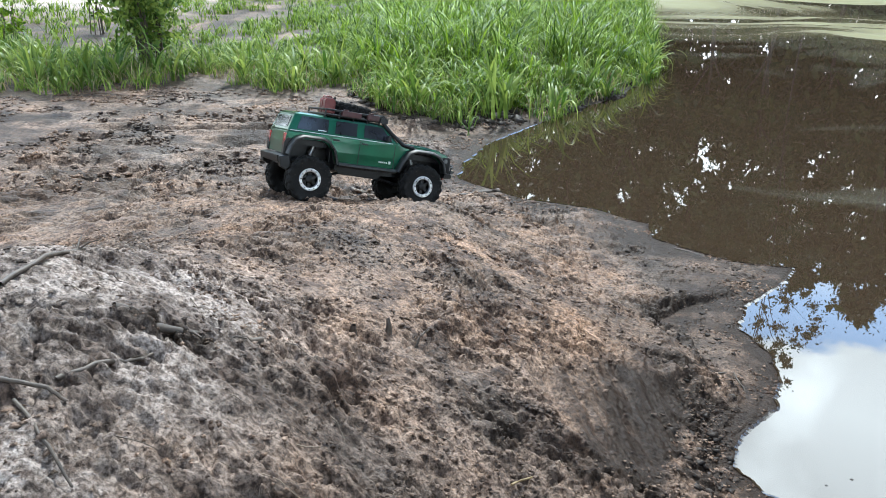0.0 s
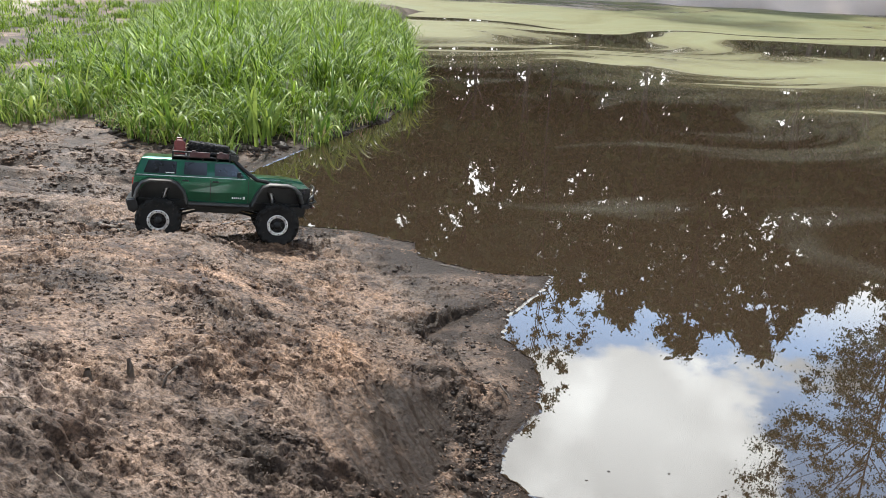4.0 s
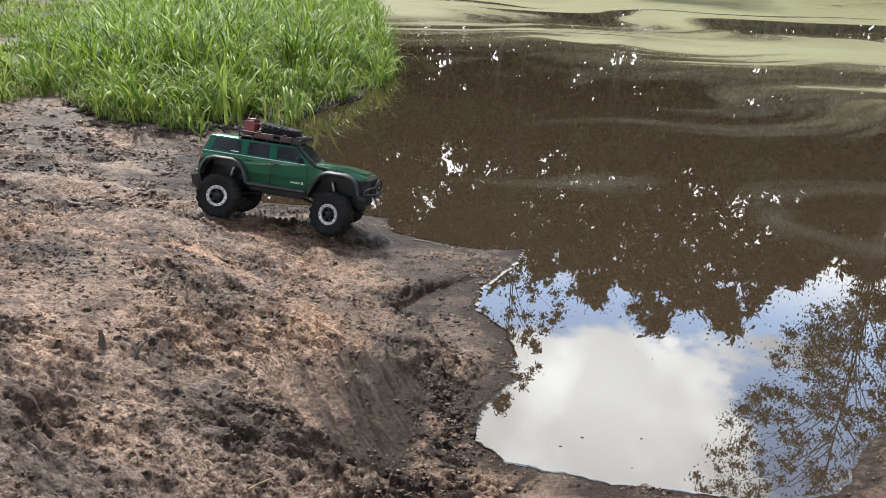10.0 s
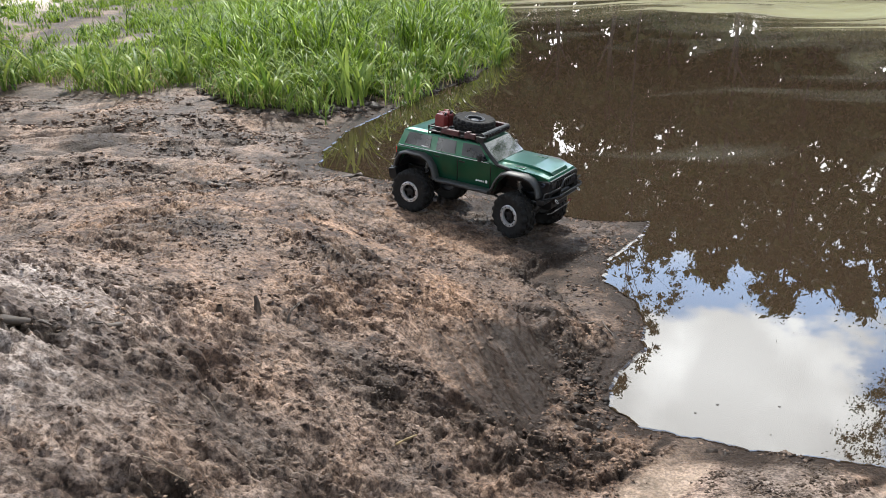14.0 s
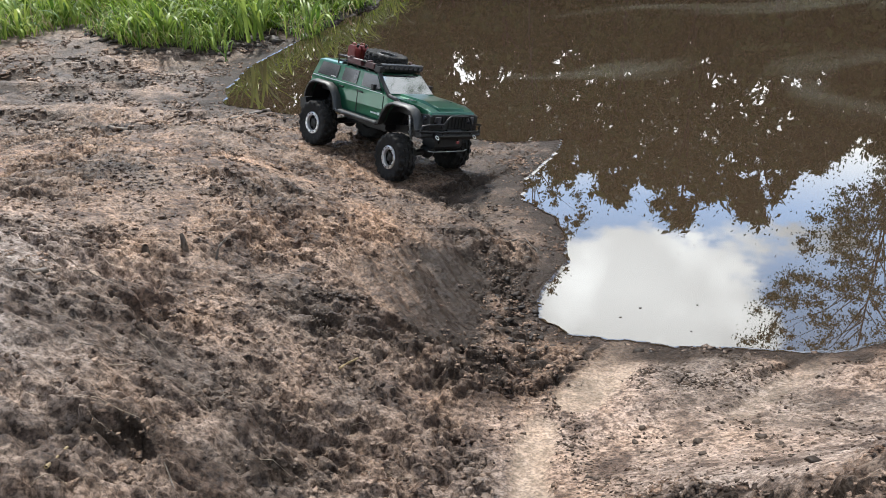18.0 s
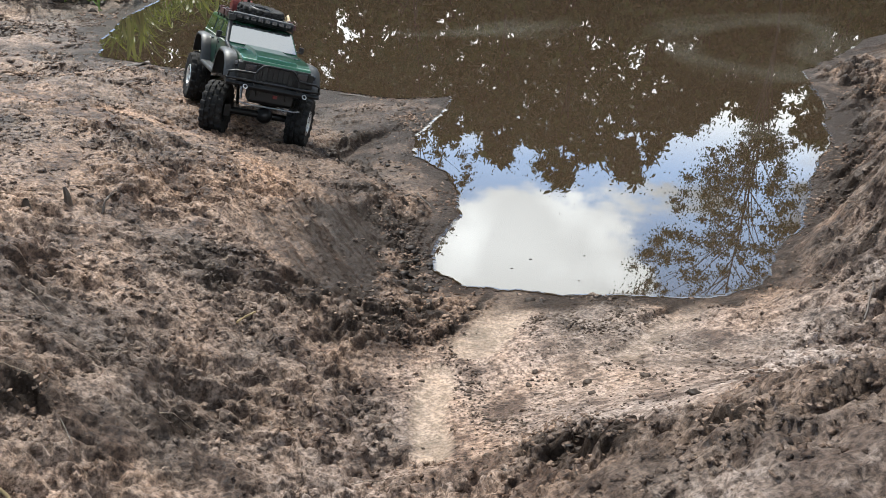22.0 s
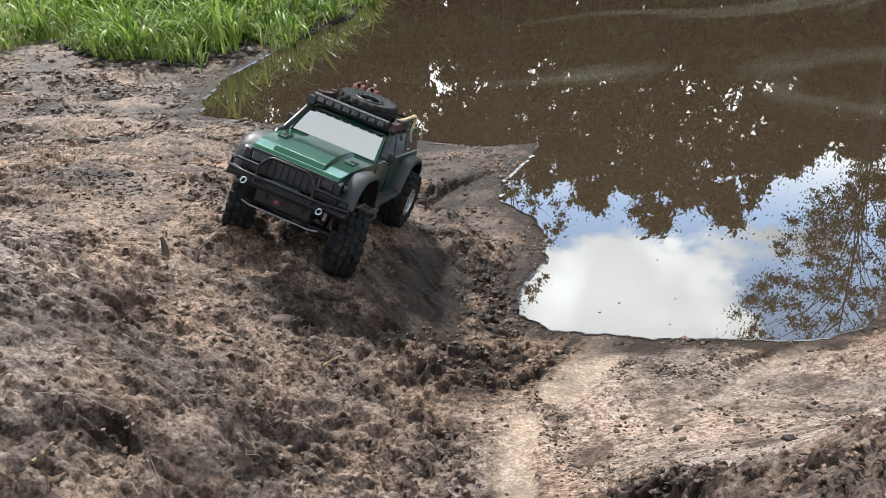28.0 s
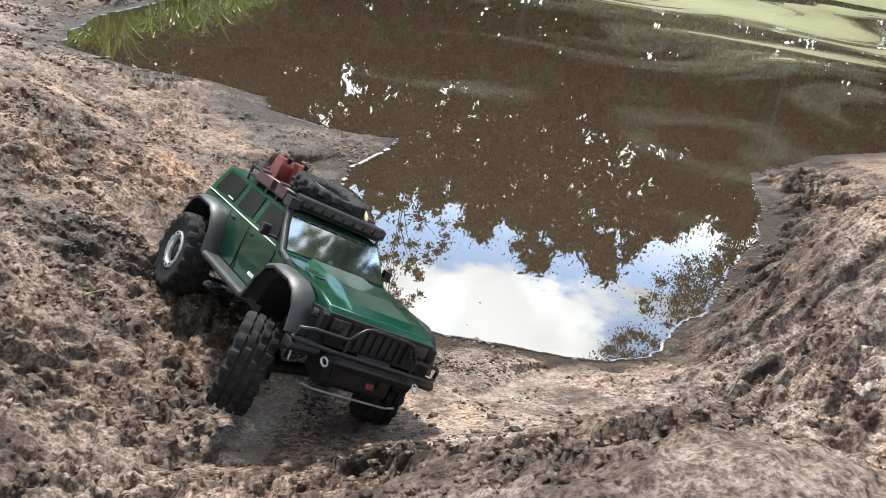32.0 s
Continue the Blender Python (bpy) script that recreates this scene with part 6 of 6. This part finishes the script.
# ---- what moves ----
# seconds, x, y, z of the axle-height middle, yaw, nose-down pitch, roll
DRIVE = [
    (0, -0.3918, 2.4906, 0.2110, 27.76, 13.02, -9.75),
    (0.5, -0.2669, 2.5683, 0.1792, 18.97, 8.58, -13.48),
    (1, -0.2212, 2.6160, 0.1618, 15.88, 7.23, -12.26),
    (1.5, -0.1794, 2.6374, 0.1490, 13.76, 6.32, -12.17),
    (2, -0.1575, 2.6482, 0.1434, 13.47, 5.60, -12.05),
    (2.5, -0.1345, 2.6768, 0.1357, 11.10, 5.47, -10.60),
    (3, -0.1044, 2.7090, 0.1296, 6.37, 4.85, -10.78),
    (3.5, -0.0857, 2.7075, 0.1329, 5.92, 6.03, -9.09),
    (4, -0.0778, 2.7165, 0.1318, 4.92, 5.20, -8.98),
    (4.5, -0.0266, 2.7204, 0.1347, 1.10, 4.25, -11.23),
    (6.5, 0.0596, 2.7229, 0.1270, -4.32, 3.46, -16.51),
    (7, 0.0718, 2.7205, 0.1263, -4.81, 2.74, -17.66),
    (7.5, 0.1207, 2.7056, 0.1200, -10.07, 4.31, -16.15),
    (8, 0.1341, 2.6839, 0.1184, -15.23, 7.04, -10.33),
    (8.5, 0.1573, 2.6612, 0.1186, -17.23, 5.26, -14.59),
    (9, 0.1739, 2.6622, 0.1170, -16.54, 5.38, -14.87),
    (9.5, 0.1788, 2.6697, 0.1163, -17.47, 5.14, -14.06),
    (10, 0.2180, 2.6595, 0.1153, -18.74, 5.16, -11.42),
    (10.5, 0.2493, 2.6345, 0.1130, -20.76, 6.93, -8.04),
    (11, 0.2530, 2.6359, 0.1146, -20.63, 8.61, -3.42),
    (11.5, 0.2613, 2.6325, 0.1125, -21.45, 8.39, -3.97),
    (12, 0.3000, 2.6109, 0.1127, -24.68, 8.56, -3.01),
    (12.5, 0.3511, 2.5624, 0.1108, -26.76, 7.13, -0.31),
    (13, 0.4069, 2.5085, 0.1072, -31.00, 6.04, -0.97),
    (13.5, 0.4310, 2.4869, 0.1048, -34.46, 4.64, -0.42),
    (14, 0.4227, 2.4856, 0.1094, -38.12, 3.69, -0.76),
    (14.5, 0.3009, 2.5159, 0.1270, -46.51, 4.51, -2.84),
    (15, 0.2504, 2.5246, 0.1306, -51.99, 0.17, -8.79),
    (15.5, 0.2654, 2.5167, 0.1301, -52.02, 0.24, -8.66),
    (17.5, 0.3649, 2.3886, 0.1083, -59.84, 2.42, -16.14),
    (18, 0.3756, 2.3911, 0.1025, -58.21, 1.61, -13.94),
    (18.5, 0.3754, 2.3807, 0.1012, -60.41, 1.17, -15.45),
    (19, 0.3024, 2.4188, 0.1163, -63.77, 0.10, -13.43),
    (19.5, 0.2323, 2.4936, 0.1166, -68.23, -5.17, -13.27),
    (20, 0.2451, 2.5125, 0.1093, -68.32, -4.54, -12.74),
    (20.5, 0.2627, 2.4815, 0.1125, -70.67, -4.58, -14.27),
    (21, 0.2886, 2.4060, 0.1182, -77.95, -5.31, -17.61),
    (21.5, 0.2904, 2.3141, 0.1245, -82.63, -6.61, -17.12),
    (22, 0.2887, 2.2678, 0.1357, -86.20, -6.95, -17.40),
    (22.5, 0.3049, 2.2464, 0.1357, -90.75, -8.24, -16.49),
    (23, 0.3027, 2.2198, 0.1411, -94.66, -9.27, -14.89),
    (23.5, 0.2919, 2.1583, 0.1465, -99.82, -6.94, -14.38),
    (24, 0.2778, 2.0657, 0.1503, -103.07, -10.32, -19.22),
    (24.5, 0.2615, 1.9986, 0.1701, -104.43, -10.90, -17.94),
    (26.5, 0.2200, 1.7666, 0.2060, -113.79, -14.43, -19.30),
    (27, 0.2048, 1.7271, 0.2137, -115.54, -14.61, -19.59),
    (27.5, 0.1932, 1.6716, 0.2237, -116.54, -14.40, -20.88),
    (28, 0.1863, 1.6242, 0.2242, -116.05, -14.20, -20.88),
    (28.5, 0.1878, 1.6158, 0.2276, -115.84, -14.22, -20.26),
    (29, 0.1822, 1.5326, 0.2345, -112.00, -11.02, -20.42),
    (29.5, 0.1932, 1.3906, 0.2196, -98.21, -0.20, -25.72),
    (30, 0.2737, 1.2339, 0.1778, -95.98, 4.73, -31.95),
    (30.5, 0.3356, 1.1636, 0.1488, -85.16, -5.04, -36.37),
    (31, 0.3542, 1.1209, 0.1373, -80.75, -5.16, -27.91),
    (31.5, 0.3722, 1.0981, 0.1289, -77.18, -4.80, -24.71),
    (32, 0.3796, 1.0568, 0.1304, -77.29, -7.10, -24.60),
]
# seconds, how far each wheel gives on its spring, in metres: rear right, rear left, front right, front left
TRAVEL = [
    (0, -0.001, -0.008, 0.017, 0.002),
    (0.5, -0.000, 0.004, 0.014, 0.004),
    (1, -0.000, 0.009, 0.011, 0.007),
    (1.5, -0.001, 0.012, 0.007, 0.009),
    (2, -0.000, 0.013, 0.003, 0.011),
    (2.5, -0.000, 0.011, 0.002, 0.010),
    (3, -0.001, 0.006, 0.000, 0.008),
    (3.5, -0.001, -0.000, -0.001, 0.005),
    (4, -0.001, -0.004, -0.002, 0.001),
    (4.5, -0.001, -0.002, -0.003, 0.001),
    (6.5, -0.002, 0.005, -0.003, 0.006),
    (7, -0.002, 0.009, -0.003, 0.011),
    (7.5, 0.000, 0.003, -0.003, 0.015),
    (8, 0.003, -0.005, -0.003, 0.018),
    (8.5, 0.003, -0.002, -0.003, 0.020),
    (9, 0.002, 0.001, -0.003, 0.019),
    (9.5, 0.002, -0.001, -0.003, 0.015),
    (10, 0.001, -0.006, -0.003, 0.009),
    (10.5, 0.002, -0.014, -0.003, 0.002),
    (11, 0.003, -0.023, -0.002, -0.002),
    (11.5, 0.003, -0.026, -0.002, -0.005),
    (12, 0.001, -0.026, -0.002, -0.011),
    (12.5, -0.000, -0.024, -0.001, -0.016),
    (13, -0.001, -0.021, 0.000, -0.018),
    (13.5, -0.001, -0.020, 0.000, -0.020),
    (14, -0.001, -0.022, 0.000, -0.024),
    (14.5, -0.001, -0.019, 0.000, -0.026),
    (15, -0.002, -0.010, 0.000, -0.026),
    (15.5, -0.005, -0.002, -0.006, -0.019),
    (17.5, -0.007, 0.004, -0.019, -0.004),
    (18, -0.005, 0.010, -0.025, 0.003),
    (18.5, -0.002, 0.012, -0.023, 0.001),
    (19, 0.003, 0.015, -0.017, -0.006),
    (19.5, 0.011, 0.021, -0.011, -0.011),
    (20, 0.014, 0.024, -0.008, -0.010),
    (20.5, 0.011, 0.024, -0.013, -0.010),
    (21, 0.006, 0.023, -0.020, -0.014),
    (21.5, 0.000, 0.019, -0.024, -0.021),
    (22, -0.005, 0.013, -0.025, -0.025),
    (22.5, -0.008, 0.008, -0.026, -0.026),
    (23, -0.011, 0.003, -0.019, -0.023),
    (23.5, -0.013, -0.000, -0.005, -0.009),
    (24, -0.014, -0.000, 0.003, 0.007),
    (24.5, -0.014, 0.002, 0.004, 0.009),
    (26.5, -0.010, 0.014, 0.003, 0.001),
    (27, -0.004, 0.023, -0.001, -0.003),
    (27.5, 0.002, 0.024, -0.004, -0.007),
    (28, 0.007, 0.024, -0.007, -0.012),
    (28.5, 0.009, 0.019, -0.010, -0.018),
    (29, 0.006, 0.010, -0.014, -0.019),
    (29.5, -0.001, -0.000, -0.015, -0.004),
    (30, -0.006, 0.000, -0.013, 0.015),
    (30.5, 0.002, 0.013, -0.012, 0.022),
    (31, 0.016, 0.022, -0.012, 0.022),
    (31.5, 0.022, 0.022, -0.012, 0.022),
    (32, 0.022, 0.022, -0.012, 0.022),
]
# seconds, degrees of the front wheels to the left
STEER = [(0, 0), (6.5, -5), (7, -12), (8, -22), (10, -18), (12, -12), (13, -10), (14, -15), (15, -12), (18, -8), (18.8, -12), (19.5, -28), (22, -25),
         (24.3, -22), (26, 0), (26.6, 10), (27.5, 22), (29, 22), (29.5, 28), (31, 28), (31.3, -5), (31.6, -26), (32, -26)]


def motions():
    walk(truck, [(t, Matrix.Translation((x, y, z)) @ pose(0, 0, 0, 0, 0, yaw) @ pose(0, 0, 0, 0, pitch, 0) @ pose(0, 0, 0, roll, 0, 0)) for t, x, y, z, yaw, pitch, roll in DRIVE])
    ts = [r[0] for r in DRIVE]
    spin, turns = 0.0, [0.0]
    for a, b in zip(DRIVE, DRIVE[1:]):
        h = radians((a[4] + b[4]) / 2)
        go = (b[1] - a[1]) * math.cos(h) + (b[2] - a[2]) * math.sin(h)
        spin += go / (0.06 * K) if abs(go) > 0.006 else 0.0
        turns.append(spin)
    tt = [r[0] for r in TRAVEL]
    for axle, k in axles:
        rows = []
        for r in TRAVEL:
            tip = math.atan2(r[2 * k] - r[2 * k - 1], 0.2 * K)
            rows.append((r[0], Matrix.Translation((0, 0, (r[2 * k] + r[2 * k - 1]) / 2)) @ Matrix.Rotation(tip, 4, "X")))
        walk(axle, rows)
    for w, wx, s in wheels:
        rows = []
        for k in range(321):
            t = k / 10
            st = radians(np.interp(t, [r[0] for r in STEER], [r[1] for r in STEER])) if wx > 0 else 0.0
            give = np.interp(t, tt, [r[1 + (wx > 0) * 2 + (s > 0)] for r in TRAVEL])
            rows.append((t, Matrix.Translation((wx * K, s * 0.1 * K, give)) @ Matrix.Rotation(st, 4, "Z") @ Matrix.Rotation(np.interp(t, ts, turns), 4, "Y")))
        walk(w, rows)


motions()
